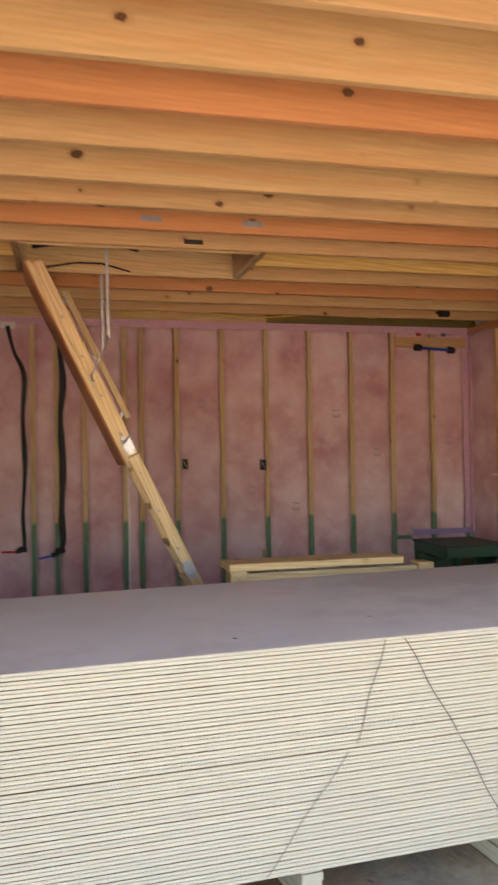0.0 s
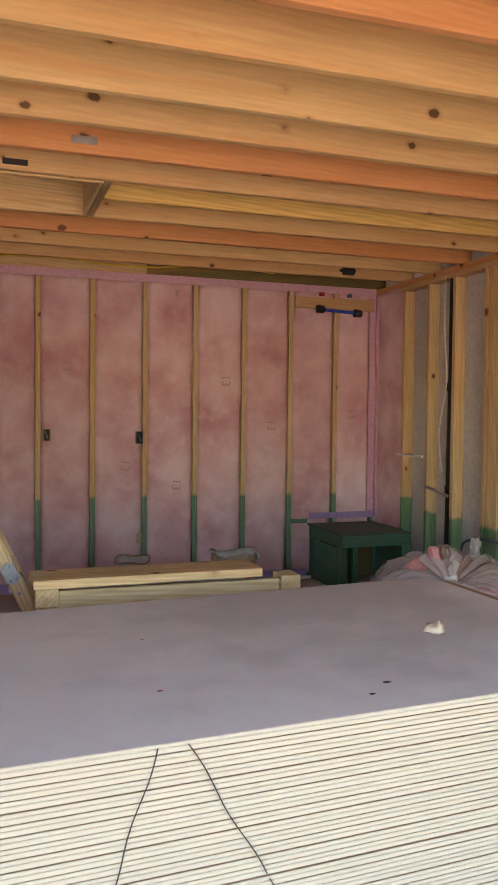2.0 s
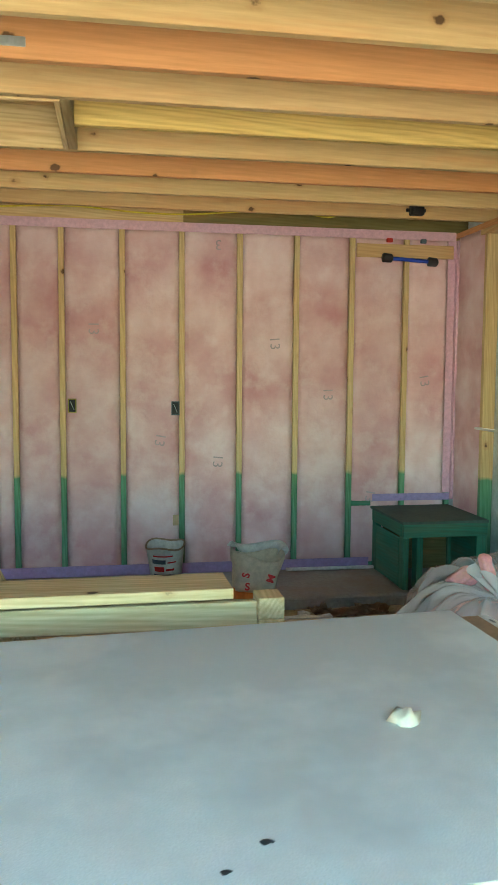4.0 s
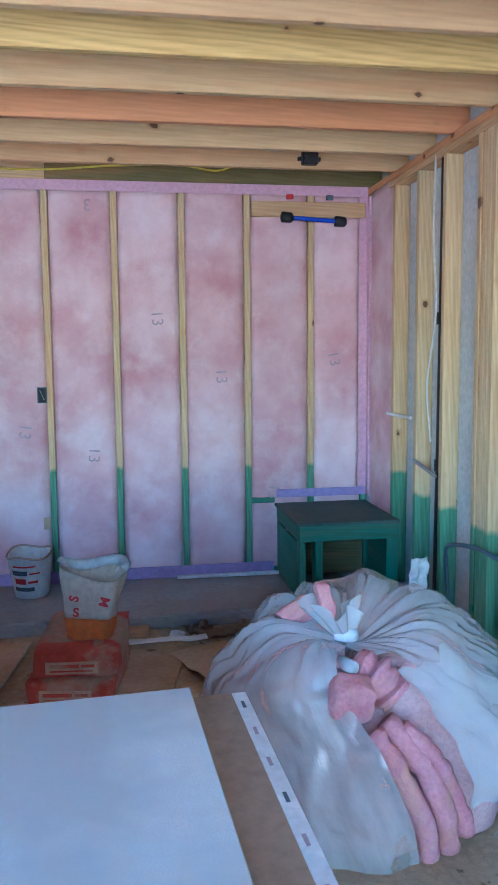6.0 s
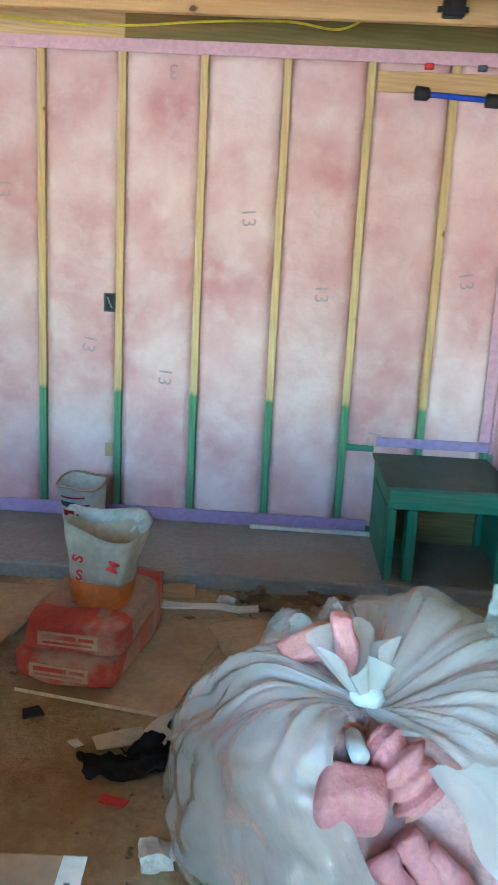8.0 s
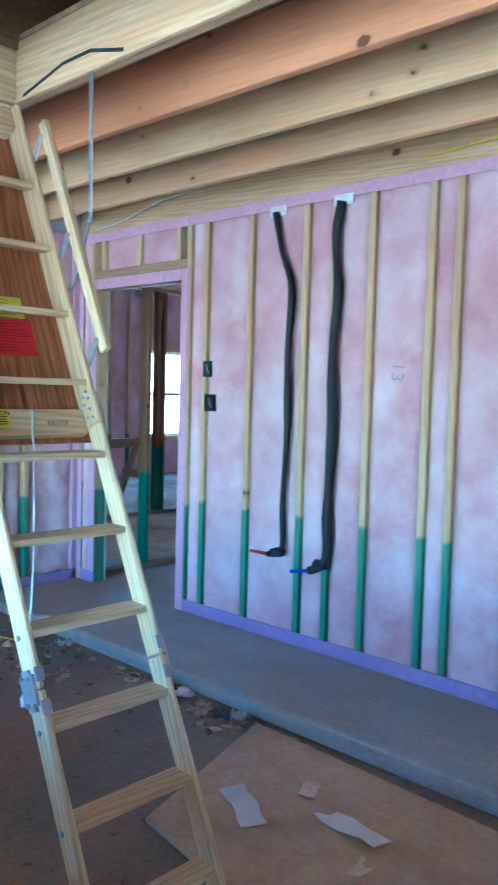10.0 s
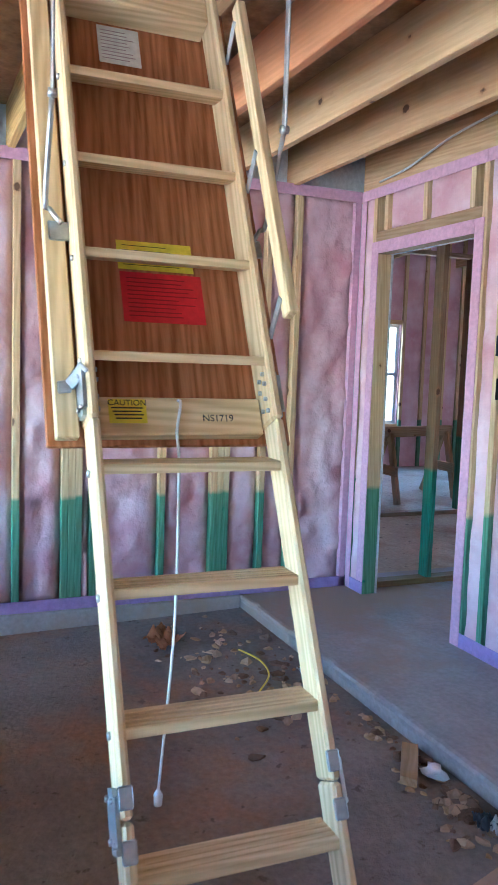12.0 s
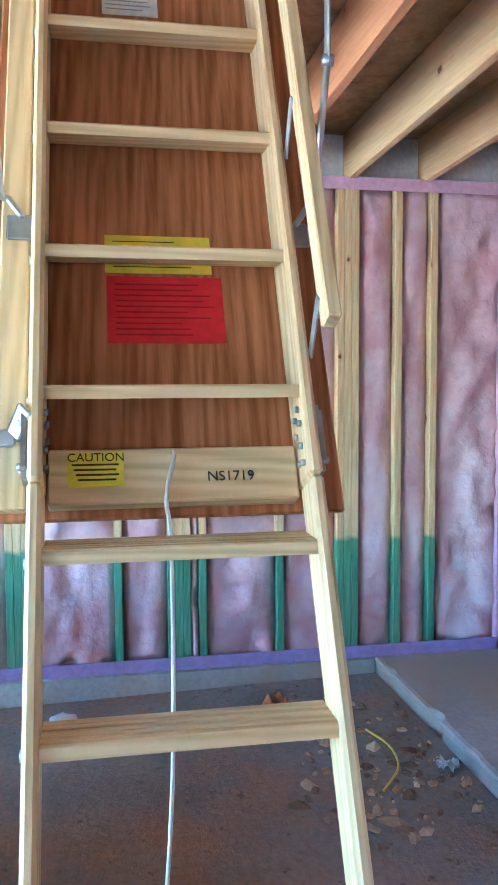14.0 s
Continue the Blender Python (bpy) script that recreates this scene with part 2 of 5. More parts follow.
M_BOTTLE = plain_mat("green_bottle", (0.02, 0.35, 0.08), 0.2, spec=0.6)


def insulation(name):
    m, n, l, b = material(name, 0.85, spec=0.15)
    _, plain, tc, info = grain_vector(n, l, (1, 1, 1))
    f = noise_node(n, l, plain, 2.6, 5, 0.55)
    col = ramp_node(n, l, f, [(0.28, (0.54, 0.28, 0.30)), (0.5, (0.66, 0.43, 0.45)), (0.72, (0.77, 0.60, 0.62))])
    w = noise_node(n, l, plain, 6.0, 4, 0.6)
    col = mix_node(n, l, ramp_node(n, l, w, [(0.50, (0, 0, 0)), (0.74, (0.40, 0.40, 0.40))]), col, (0.82, 0.72, 0.73))
    tint = mix_node(n, l, info.outputs["Random"], (0.95, 0.92, 0.92), (1.05, 1.05, 1.06))
    col = mix_node(n, l, 1.0, col, tint, "MULTIPLY")
    l.new(col, b.inputs["Base Color"])
    bump_node(n, l, b, math_node(n, l, "ADD", w, math_node(n, l, "MULTIPLY", noise_node(n, l, plain, 24.0, 3), 0.5)), 0.55, 0.012)
    return m


M_PINK = insulation("pink_fibreglass")
M_FRESH = mottled("fresh_pink_fibre", (0.58, 0.22, 0.25), (0.74, 0.38, 0.41), 9.0, 0.9, 0.5, c3=(0.66, 0.34, 0.27), fine=70.0)

# ---- geometry helpers ----
MESHES = {}


def part(name, bm, mat, parent=None, label="", smooth=False):
    me = bpy.data.meshes.new(name)
    bm.normal_update()
    bm.to_mesh(me)
    bm.free()
    mats = mat if isinstance(mat, (list, tuple)) else [mat]
    for k in mats:
        me.materials.append(k)
    if smooth:
        for p in me.polygons:
            p.use_smooth = True
    ob = new(name, me)
    if parent:
        ob.parent = parent
    if label:
        ob["label"] = label
    return ob


def add_box(bm, lo, hi, m=None, mat=0):
    vs = [bm.verts.new((x, y, z)) for x in (lo[0], hi[0]) for y in (lo[1], hi[1]) for z in (lo[2], hi[2])]
    fs = []
    for a in ((0, 1, 3, 2), (4, 6, 7, 5), (0, 4, 5, 1), (2, 3, 7, 6), (0, 2, 6, 4), (1, 5, 7, 3)):
        f = bm.faces.new([vs[i] for i in a])
        f.material_index = mat
        fs.append(f)
    if m is not None:
        bmesh.ops.transform(bm, matrix=m, verts=vs)
    return vs, fs


def box(name, lo, hi, mat, parent=None, label="", bevel=0.0):
    bm = bmesh.new()
    c = [(a + b) / 2 for a, b in zip(lo, hi)]
    h = [(b - a) / 2 for a, b in zip(lo, hi)]
    add_box(bm, [-v for v in h], h)
    if bevel:
        bmesh.ops.bevel(bm, geom=list(bm.edges), offset=bevel, segments=1, affect="EDGES")
    ob = part(name, bm, mat, parent, label)
    ob.location = c
    return ob


def plank(name, a, b, w, t, mat, parent=None, label="", up=(0, 0, 1), bevel=0.003):
    """A board from a to b; w along the side direction, t along up. Local x runs along it."""
    a, b = Vector(a), Vector(b)
    d = b - a
    L = round(d.length, 3)
    key = (L, w, t, mat.name, bevel)
    if key not in MESHES:
        bm = bmesh.new()
        add_box(bm, (0, -w / 2, -t / 2), (L, w / 2, t / 2))
        if bevel:
            bmesh.ops.bevel(bm, geom=list(bm.edges), offset=bevel, segments=1, affect="EDGES")
        me = bpy.data.meshes.new(name)
        bm.to_mesh(me)
        bm.free()
        me.materials.append(mat)
        MESHES[key] = me
    ob = new(name, MESHES[key])
    x = d.normalized()
    z = Vector(up)
    z = (z - x * z.dot(x)).normalized()
    y = z.cross(x)
    ob.matrix_world = Matrix.Translation(a) @ Matrix((x, y, z)).transposed().to_4x4()
    if parent:
        ob.parent = parent
        ob.matrix_parent_inverse = parent.matrix_world.inverted() if parent.matrix_world != Matrix() else Matrix()
    if label:
        ob["label"] = label
    return ob


def tube(name, pts, r, mat, parent=None, label="", sides=8, radii=None):
    bm = bmesh.new()
    pts = [Vector(p) for p in pts]
    rings = []
    for i, p in enumerate(pts):
        d = (pts[min(i + 1, len(pts) - 1)] - pts[max(i - 1, 0)]).normalized()
        s = d.cross(Vector((0.123, 0.31, 0.94))).normalized()
        u = s.cross(d)
        rr = radii[i] if radii else r
        rings.append([bm.verts.new(p + (s * math.cos(k * math.tau / sides) + u * math.sin(k * math.tau / sides)) * rr) for k in range(sides)])
    for r0, r1 in zip(rings, rings[1:]):
        for k in range(sides):
            bm.faces.new((r0[k], r0[(k + 1) % sides], r1[(k + 1) % sides], r1[k]))
    bm.faces.new(rings[0][::-1])
    bm.faces.new(rings[-1])
    return part(name, bm, mat, parent, label, smooth=True)


def empty(name, label="", category="", group="", kind=""):
    return tagged(new(name), label, category, group, kind)


def curve_points(pts, steps=6):
    """A smooth line through the points."""
    p = [Vector(q) for q in pts]
    p = [p[0] * 2 - p[1]] + p + [p[-1] * 2 - p[-2]]
    out = []
    for i in range(1, len(p) - 2):
        for s in range(steps):
            t = s / steps
            a, b, c, d = p[i - 1], p[i], p[i + 1], p[i + 2]
            out.append(0.5 * ((2 * b) + (c - a) * t + (2 * a - 5 * b + 4 * c - d) * t * t + (3 * b - a - 3 * c + d) * t ** 3))
    out.append(p[-2])
    return out


def writing(name, text, size, m, mat, parent=None, bold=0.0):
    cu = bpy.data.curves.new(name, "FONT")
    cu.body = text
    cu.size = size
    cu.align_x = "CENTER"
    cu.align_y = "CENTER"
    cu.extrude = 0.0004
    cu.offset = size * bold
    tmp = bpy.data.objects.new(name, cu)
    me = bpy.data.meshes.new_from_object(tmp)
    bpy.data.objects.remove(tmp)
    me.materials.clear()
    me.materials.append(mat)
    ob = new(name, me)
    ob.matrix_world = m
    if parent:
        ob.parent = parent
    return ob


# ---- the garage shell ----
XL, YF, H = -6.106, -6.35, 2.44
STUD_T, STUD_D = 0.038, 0.09


def floor_z(y):
    return -0.080 + 0.024 * (y + 0.72)


bm = bmesh.new()
zf, zb = floor_z(YF), floor_z(-0.72)
vs = [bm.verts.new(p) for p in ((XL - 0.2, YF, zf), (0.2, YF, zf), (0.2, -0.72, zb), (XL - 0.2, -0.72, zb))]
top = bm.faces.new(vs)
g = bmesh.ops.extrude_face_region(bm, geom=[top])
bmesh.ops.translate(bm, verts=[v for v in g["geom"] if isinstance(v, bmesh.types.BMVert)], vec=(0, 0, -0.3))
bmesh.ops.recalc_face_normals(bm, faces=bm.faces)
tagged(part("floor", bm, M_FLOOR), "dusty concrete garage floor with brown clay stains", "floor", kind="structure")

bm = bmesh.new()
prof = [(-0.705, -0.4), (-0.712, -0.045), (-0.722, -0.016), (-0.715, -0.004), (-0.698, 0.0), (-0.60, 0.0), (6.0, 0.0), (6.0, -0.4)]
rows = []
for i in range(421):
    x = XL - 0.2 + (0.4 - XL) * i / 420
    chip = max(0.0, noise.noise(Vector((x * 5.5, 3.0, 0))) - 0.18) * 0.07 + noise.noise(Vector((x * 24, 7.0, 0))) * 0.003
    lean = 0.014 * noise.noise(Vector((x * 0.9, 1.0, 0)))
    rows.append([bm.verts.new((x, y + lean + chip * (1, 1, 1, 0.9, 0.6, 0, 0, 0)[k], z - max(0, chip) * (0, 0, 0.5, 0.35, 0.1, 0, 0, 0)[k])) for k, (y, z) in enumerate(prof)])
for r0, r1 in zip(rows, rows[1:]):
    for k in range(8):
        bm.faces.new((r0[k], r1[k], r1[(k + 1) % 8], r0[(k + 1) % 8]))
bm.faces.new(rows[0])
bm.faces.new(rows[-1][::-1])
bmesh.ops.recalc_face_normals(bm, faces=bm.faces)
tagged(part("floor_step", bm, M_CONCRETE), "raised grey concrete slab along the insulated wall", "floor", kind="structure")

bm = bmesh.new()
bmesh.ops.create_grid(bm, x_segments=8, y_segments=8, size=400)
gnd = part("ground", bm, M_CLAY)
gnd.location = (0, 0, -0.48)
tagged(gnd, "bare reddish clay building ground", "ground", kind="structure")


def wall_shell(name, lo, hi, mat, label):
    return tagged(box(name, lo, hi, mat), label, "wall", kind="structure")


# back wall: sheathing behind the studs, in three pieces round the doorway
DX0, DX1, DH = -5.893, -5.012, 2.06
back = empty("wall_back", "stud wall filled with pink fibreglass, green dyed stud feet", "wall", kind="structure")
for lo, hi in (((XL - 0.13, 0.092, 0), (DX0, 0.104, H)), ((DX0, 0.092, DH), (DX1, 0.104, H)), ((DX1, 0.092, 0), (0.13, 0.104, H))):
    box("sheathing", lo, hi, M_SHEATH, back)


def stud(parent, x, y, z0, z1, axis, name="stud", mat=M_STUD):
    """An upright stud; axis 'x': its wall runs along x."""
    if axis == "x":
        return plank(name, (x, y + STUD_D / 2, z0), (x, y + STUD_D / 2, z1), STUD_T, STUD_D, mat, parent, up=(0, 1, 0))
    return plank(name, (x + STUD_D / 2 * (1 if x > -1 else -1), y, z0), (x + STUD_D / 2 * (1 if x > -1 else -1), y, z1), STUD_T, STUD_D, mat, parent, up=(1, 0, 0))


back_x = [-0.37 - 0.4064 * k for k in range(7)] + [-3.12, -3.262, -3.601, -3.833, -4.026, -4.432, -4.80]
for x in back_x:
    stud(back, x, 0, 0.04, 2.40, "x")
for x in (-0.019, XL + 0.02):
    stud(back, x, 0, 0.04, 2.40, "x")
# door framing
for x in (DX0 - 0.02, DX1 + 0.02):
    stud(back, x, 0, 0.0, DH, "x", "jack_stud")
for x in (DX0 - 0.06, DX1 + 0.06):
    stud(back, x, 0, 0.0, 2.40, "x", "king_stud")
for x in (DX0 + 0.06, -5.45, DX1 - 0.04):
    plank("cripple_stud", (x, 0.045, DH + 0.13), (x, 0.045, 2.40), STUD_T, STUD_D, M_PINE, back, up=(0, 1, 0))
plank("door_header", (DX0 - 0.04, 0.045, DH + 0.066), (DX1 + 0.04, 0.045, DH + 0.066), 0.09, 0.125, M_OLD, back)
plank("top_plate", (XL - 0.1, 0.045, 2.42), (0.1, 0.045, 2.42), 0.09, 0.04, M_PINE, back)
plank("sole_plate", (XL - 0.1, 0.045, 0.02), (DX0 - 0.04, 0.045, 0.02), 0.09, 0.04, M_GREEN, back)
plank("sole_plate", (DX1 + 0.04, 0.045, 0.02), (0.1, 0.045, 0.02), 0.09, 0.04, M_GREEN, back)


def batt(parent, a, b, z0, z1, axis, base, seed, depth=0.018, rough=1.0):
    """A soft batt between two studs, its face a little behind theirs; grid with bulges and tucked edges."""
    bm = bmesh.new()
    w, h = b - a, z1 - z0
    nx, nz = max(4, int(w / 0.035)), int(h / 0.05)
    rows = []
    for j in range(nz + 1):
        row = []
        for i in range(nx + 1):
            u, v = i / nx, j / nz
            p = Vector((a + w * u, z0 + h * v, seed * 3.7))
            tuck = min(u, 1 - u, 0.12) / 0.12
            bulge = noise.noise(p * 5.0) * 0.014 * rough + abs(noise.noise(Vector((p.x * 9, p.y * 3.0, p.z)))) * 0.012 + noise.noise(p * 13.0) * 0.007 * rough * rough
            d = depth - 0.012 * tuck ** 0.5 - bulge * tuck + 0.012 * (1 - tuck)
            d = max(d, 0.001 if 0 < i < nx else 0.004)
            pos = (a + w * u, base + d, z0 + h * v) if axis == "x" else (base + d * (1 if base > -1 else -1), a + w * u, z0 + h * v)
            row.append(bm.verts.new(pos))
        rows.append(row)
    for r0, r1 in zip(rows, rows[1:]):
        for i in range(nx):
            bm.faces.new((r0[i], r0[i + 1], r1[i + 1], r1[i]))
    bmesh.ops.recalc_face_normals(bm, faces=bm.faces)
    f = bm.faces[:]
    if f and ((axis == "x" and f[0].normal.y > 0) or (axis == "y" and f[0].normal.x * (1 if base < -1 else -1) < 0)):
        bmesh.ops.reverse_faces(bm, faces=f)
    g = bmesh.ops.extrude_face_region(bm, geom=f)
    off = (0, 0.055, 0) if axis == "x" else (0.055 * (1 if base > -1 else -1), 0, 0)
    bmesh.ops.translate(bm, verts=[v for v in g["geom"] if isinstance(v, bmesh.types.BMVert)], vec=off)
    bmesh.ops.recalc_face_normals(bm, faces=bm.faces)
    return part("insulation_batt", bm, M_PINK, parent, smooth=True)


xs = sorted([x for x in back_x if x < 0] + [-0.019, DX1 + 0.06])
for i, (a, b) in enumerate(zip(xs, xs[1:])):
    batt(back, a + 0.019, b - 0.019, 0.04, 2.40, "x", 0.0, i)
batt(back, XL + 0.04, DX0 - 0.08, 0.04, 2.40, "x", 0.0, 31)
batt(back, DX0 + 0.08, -5.47, DH + 0.13, 2.40, "x", 0.0, 32)
batt(back, -5.43, DX1 - 0.06, DH + 0.13, 2.40, "x", 0.0, 33)

# foam tape along the edges of the back wall
def tape(lo, hi):
    return box("foam_tape", lo, hi, M_TAPE_SHADE if hi[2] < 0.6 else M_TAPE, back, bevel=0.002)


tape((DX1 + 0.07, -0.006, 2.385), (-0.0, -0.001, 2.447))
tape((XL, -0.006, 2.385), (DX1 + 0.068, -0.001, 2.447))
tape((DX1 + 0.07, -0.006, 0.0), (-0.62, -0.001, 0.075))
tape((XL + 0.061, -0.006, 0.0), (DX0 - 0.071, -0.001, 0.075))
tape((XL + 0.007, -0.007, 0.0), (XL + 0.06, -0.001, 2.384))
tape((DX0 - 0.07, -0.007, 0.0), (DX0, -0.001, 0.075))
tape((DX0 - 0.07, -0.007, 0.076), (DX0, -0.001, DH + 0.07))
tape((DX1, -0.007, 0.0), (DX1 + 0.068, -0.001, DH + 0.07))
tape((DX0 + 0.001, -0.007, DH), (DX1 - 0.001, -0.001, DH + 0.07))
tape((-0.06, -0.007, 0.545), (-0.0, -0.002, 2.384))
tape((-0.60, -0.007, 0.49), (-0.0, -0.002, 0.543))

# left wall
left = empty("wall_left", "stud wall packed with lumpy pink fibreglass", "wall", kind="structure")
box("sheathing", (XL - 0.104, YF, -0.3), (XL - 0.092, 0.09, H), M_SHEATH, left)
lw = [-0.415, -0.605, -0.834, -0.872, -0.910, -1.225, -1.62, -1.70, -1.738, -1.776, -2.035, -2.472, -2.51, -2.548, -2.95, -3.35, -3.76, -4.17, -4.57, -4.98, -5.39, -5.79]
for y in lw:
    stud(left, XL, y, 0.04, 2.40, "y", mat=M_STUD_LOW)
ys = sorted(lw + [0.02, -6.2])
for i, (a, b) in enumerate(zip(ys, ys[1:])):
    if b - a > 0.06:
        batt(left, a + 0.019, b - 0.019, 0.04, 2.40, "y", XL, 50 + i, 0.044, 2.8)
plank("top_plate", (XL - 0.045, YF, 2.42), (XL - 0.045, 0.0, 2.42), 0.09, 0.04, M_PINE, left)
plank("sole_plate", (XL - 0.045, YF, 0.02), (XL - 0.045, -0.01, 0.02), 0.09, 0.04, M_GREEN, left)
box("stem_wall", (XL - 0.09, YF, -0.35), (XL + 0.012, -0.724, -0.002), M_CONCRETE, left, "low grey concrete stem wall", bevel=0.008)
box("foam_tape", (XL - 0.03, -0.05, 0.0), (XL + 0.006, -0.0085, 2.384), M_TAPE, left)
box("foam_tape", (XL + 0.001, -3.4, 2.385), (XL + 0.0065, -0.008, 2.447), M_TAPE, left)
box("foam_tape", (XL + 0.001, -3.4, 0.0), (XL + 0.006, -0.008, 0.065), M_TAPE_SHADE, left)

# right wall: bare studs over grey sheathing
right = empty("wall_right", "bare stud wall with grey sheathing behind", "wall", kind="structure")
box("sheathing", (0.092, YF, -0.35), (0.104, 0.09, H), M_SHEATH, right)
for y in (-0.486, -0.854, -1.203, -1.585, -1.642, -1.683, -1.723, -1.911, -1.951, -2.33, -2.74, -3.15, -3.55, -3.96, -4.37, -4.77, -5.18, -5.59, -6.0):
    stud(right, 0.0, y, floor_z(y) + 0.05 if y < -0.72 else 0.04, 2.36, "y")
plank("top_plate", (0.045, YF, 2.42), (0.045, 0.0, 2.42), 0.09, 0.04, M_JOIST, right)
plank("top_plate", (0.045, YF, 2.38), (0.045, -0.4, 2.38), 0.09, 0.036, M_JOIST, right)
plank("sole_plate", (0.045, YF, floor_z(YF) + 0.03), (0.045, -0.72, floor_z(-0.72) + 0.03), 0.09, 0.06, M_GREEN, right)
batt(right, -0.466, -0.004, 0.04, 2.40, "y", 0.0, 80)
box("foam_tape", (-0.006, -0.05, 0.5), (0.03, -0.0085, 2.384), M_TAPE, right)

# front: header over the wide opening and short returns
front = empty("wall_front", "framed garage front with a wide open doorway", "wall", kind="structure")
box("header", (XL - 0.1, YF - 0.10, 2.13), (0.1, YF, H + 0.24), M_OLD, front)
box("return_wall", (XL - 0.1, YF - 0.10, -0.4), (XL + 0.45, YF, 2.13), M_SHEATH, front)
box("return_wall", (-0.45, YF - 0.10, -0.4), (0.1, YF, 2.13), M_SHEATH, front)

# ---- ceiling: joists and deck ----
JD = 0.235
joists = empty("ceiling_joist_row", "row of orange pine ceiling joists across the garage", "joists", kind="structure")
HX0, HX1, HY0, HY1 = -4.03, -2.66, -2.380, -1.702
JOIST_FRONT = (-0.475, -0.875, -1.28, -1.70, -2.085, -2.42, -2.76, -3.115, -3.44, -3.835, -4.19, -4.52, -4.92, -5.27, -5.62, -5.97)
for k, y in enumerate(JOIST_FRONT):
    y += 0.019
    tone = M_JOIST_ORANGE if k in (2, 6, 10, 13) else M_JOIST_YELLOW if k == 4 else M_JOIST_PALE
    spans = ((XL - 0.09, HX0 - 0.04), (HX1 + 0.04, 0.09)) if HY0 + 0.01 < y < HY1 - 0.01 else ((XL - 0.09, 0.09),)
    for a, b in spans:
        plank("joist", (a, y, H + JD / 2), (b, y, H + JD / 2), 0.038, JD, tone, joists)
for x in (HX0 - 0.02, HX1 + 0.02):
    plank("hatch_header", (x, HY0 + 0.001, H + JD / 2), (x, HY1 - 0.001, H + JD / 2), 0.038, JD, M_OLD, joists)
plank("rim_board", (XL, 0.02, H + JD / 2), (-1.984, 0.02, H + JD / 2), 0.038, JD, M_PINE, joists)
plank("rim_board", (-1.985, 0.018, H + JD / 2), (0.095, 0.018, H + JD / 2), 0.038, JD, M_OLIVE, joists)
bm = bmesh.new()
zt = H + JD
for lo, hi in (((XL - 0.1, YF - 0.1, zt), (HX0, 0.1, zt + 0.02)), ((HX1, YF - 0.1, zt), (0.1, 0.1, zt + 0.02)), ((HX0, HY1, zt), (HX1, 0.1, zt + 0.02)), ((HX0, YF - 0.1, zt), (HX1, HY0, zt + 0.02))):
    add_box(bm, lo, hi)
tagged(part("ceiling", bm, M_OSB), "brown board deck above the joists", "ceiling", kind="structure")
# a dark closed attic above
bm = bmesh.new()
add_box(bm, (XL - 0.3, YF - 0.5, zt + 1.6), (0.3, 0.2, zt + 1.65))
add_box(bm, (XL - 0.3, YF - 0.5, zt + 0.02), (XL - 0.25, 0.2, zt + 1.6))
add_box(bm, (0.25, YF - 0.5, zt + 0.02), (0.3, 0.2, zt + 1.6))
add_box(bm, (XL - 0.3, 0.15, zt + 0.02), (0.3, 0.2, zt + 1.6))
add_box(bm, (XL - 0.3, YF - 0.5, zt - 0.1), (0.3, YF - 0.45, zt + 1.6))
add_box(bm, (XL - 0.3, YF - 0.5, zt - 0.12), (0.3, YF - 0.1, zt - 0.1))
tagged(part("roof", bm, M_OSB), "closed wooden roof space above the garage", "roof", kind="structure")
# strips that close the joist ends
for x in (XL - 0.10, 0.092):
    tagged(box("end_wrap", (x, YF - 0.1, H), (x + 0.01, 0.1, zt), M_WRAP), "white house wrap between the joist ends", "house wrap", kind="structure")

# ---- drywall stack ----
STACK_C, YAW, RISE, SKEW = Vector((-1.4505, -3.320, 0.697)), -0.010, 0.022, 0.105
SU = Vector((math.cos(YAW) * math.cos(RISE), math.sin(YAW) * math.cos(RISE), math.sin(RISE)))
SV = Vector((-math.sin(YAW + SKEW), math.cos(YAW + SKEW), 0.010)).normalized()
STACK_M = Matrix(((SU.x, SV.x, 0, STACK_C.x), (SU.y, SV.y, 0, STACK_C.y), (SU.z, SV.z, 1, STACK_C.z), (0, 0, 0, 1)))
SHEET_L, SHEET_W, SHEET_T, SHEETS = 3.66, 1.215, 0.0233, 29


def sheet_mesh(name, length, top_mat):
    """Two boards taped face to face: paper faces, gypsum-coloured edges with a fine seam."""
    bm = bmesh.new()
    for z0, z1 in ((-SHEET_T, -SHEET_T / 2 - 0.0004), (-SHEET_T / 2 + 0.0004, -0.0024)):
        vs, fs = add_box(bm, (-length, -SHEET_W, z0), (0, 0, z1))
        bmesh.ops.bevel(bm, geom=list({e for f in fs for e in f.edges}), offset=0.0022, segments=1, affect="EDGES")
    bm.normal_update()
    for f in bm.faces:
        f.material_index = 0 if f.normal.z > 0.9 else 1
    me = bpy.data.meshes.new(name)
    bm.to_mesh(me)
    bm.free()
    me.materials.append(top_mat)
    me.materials.append(M_GYPSUM)
    return me


rng = random.Random(4)
stack_low = empty("drywall_pile", "lower bundle of drywall sheets with cream paper edges", "drywall", "drywall bundles")
stack_low.matrix_world = STACK_M @ Matrix.Translation((0, 0, -14 * SHEET_T - 0.0005))
stack_top = empty("drywall_pile", "upper bundle of grey drywall sheets with cream paper edges", "drywall", "drywall bundles")
stack_top.matrix_world = STACK_M
me_top = sheet_mesh("drywall_sheet", SHEET_L, M_PAPER)
me_low = sheet_mesh("drywall_sheet", SHEET_L + 0.115, M_BROWNPAPER)
for k in range(SHEETS):
    low = k >= 14
    ob = new("drywall_sheet", me_top if k == 0 else me_low)
    ob.parent = stack_low if low else stack_top
    ob.location = (rng.uniform(-0.006, 0.004) + (0.115 if k else 0), rng.uniform(-0.0012, 0.0012), -(k - (14 if low else 0)) * SHEET_T)
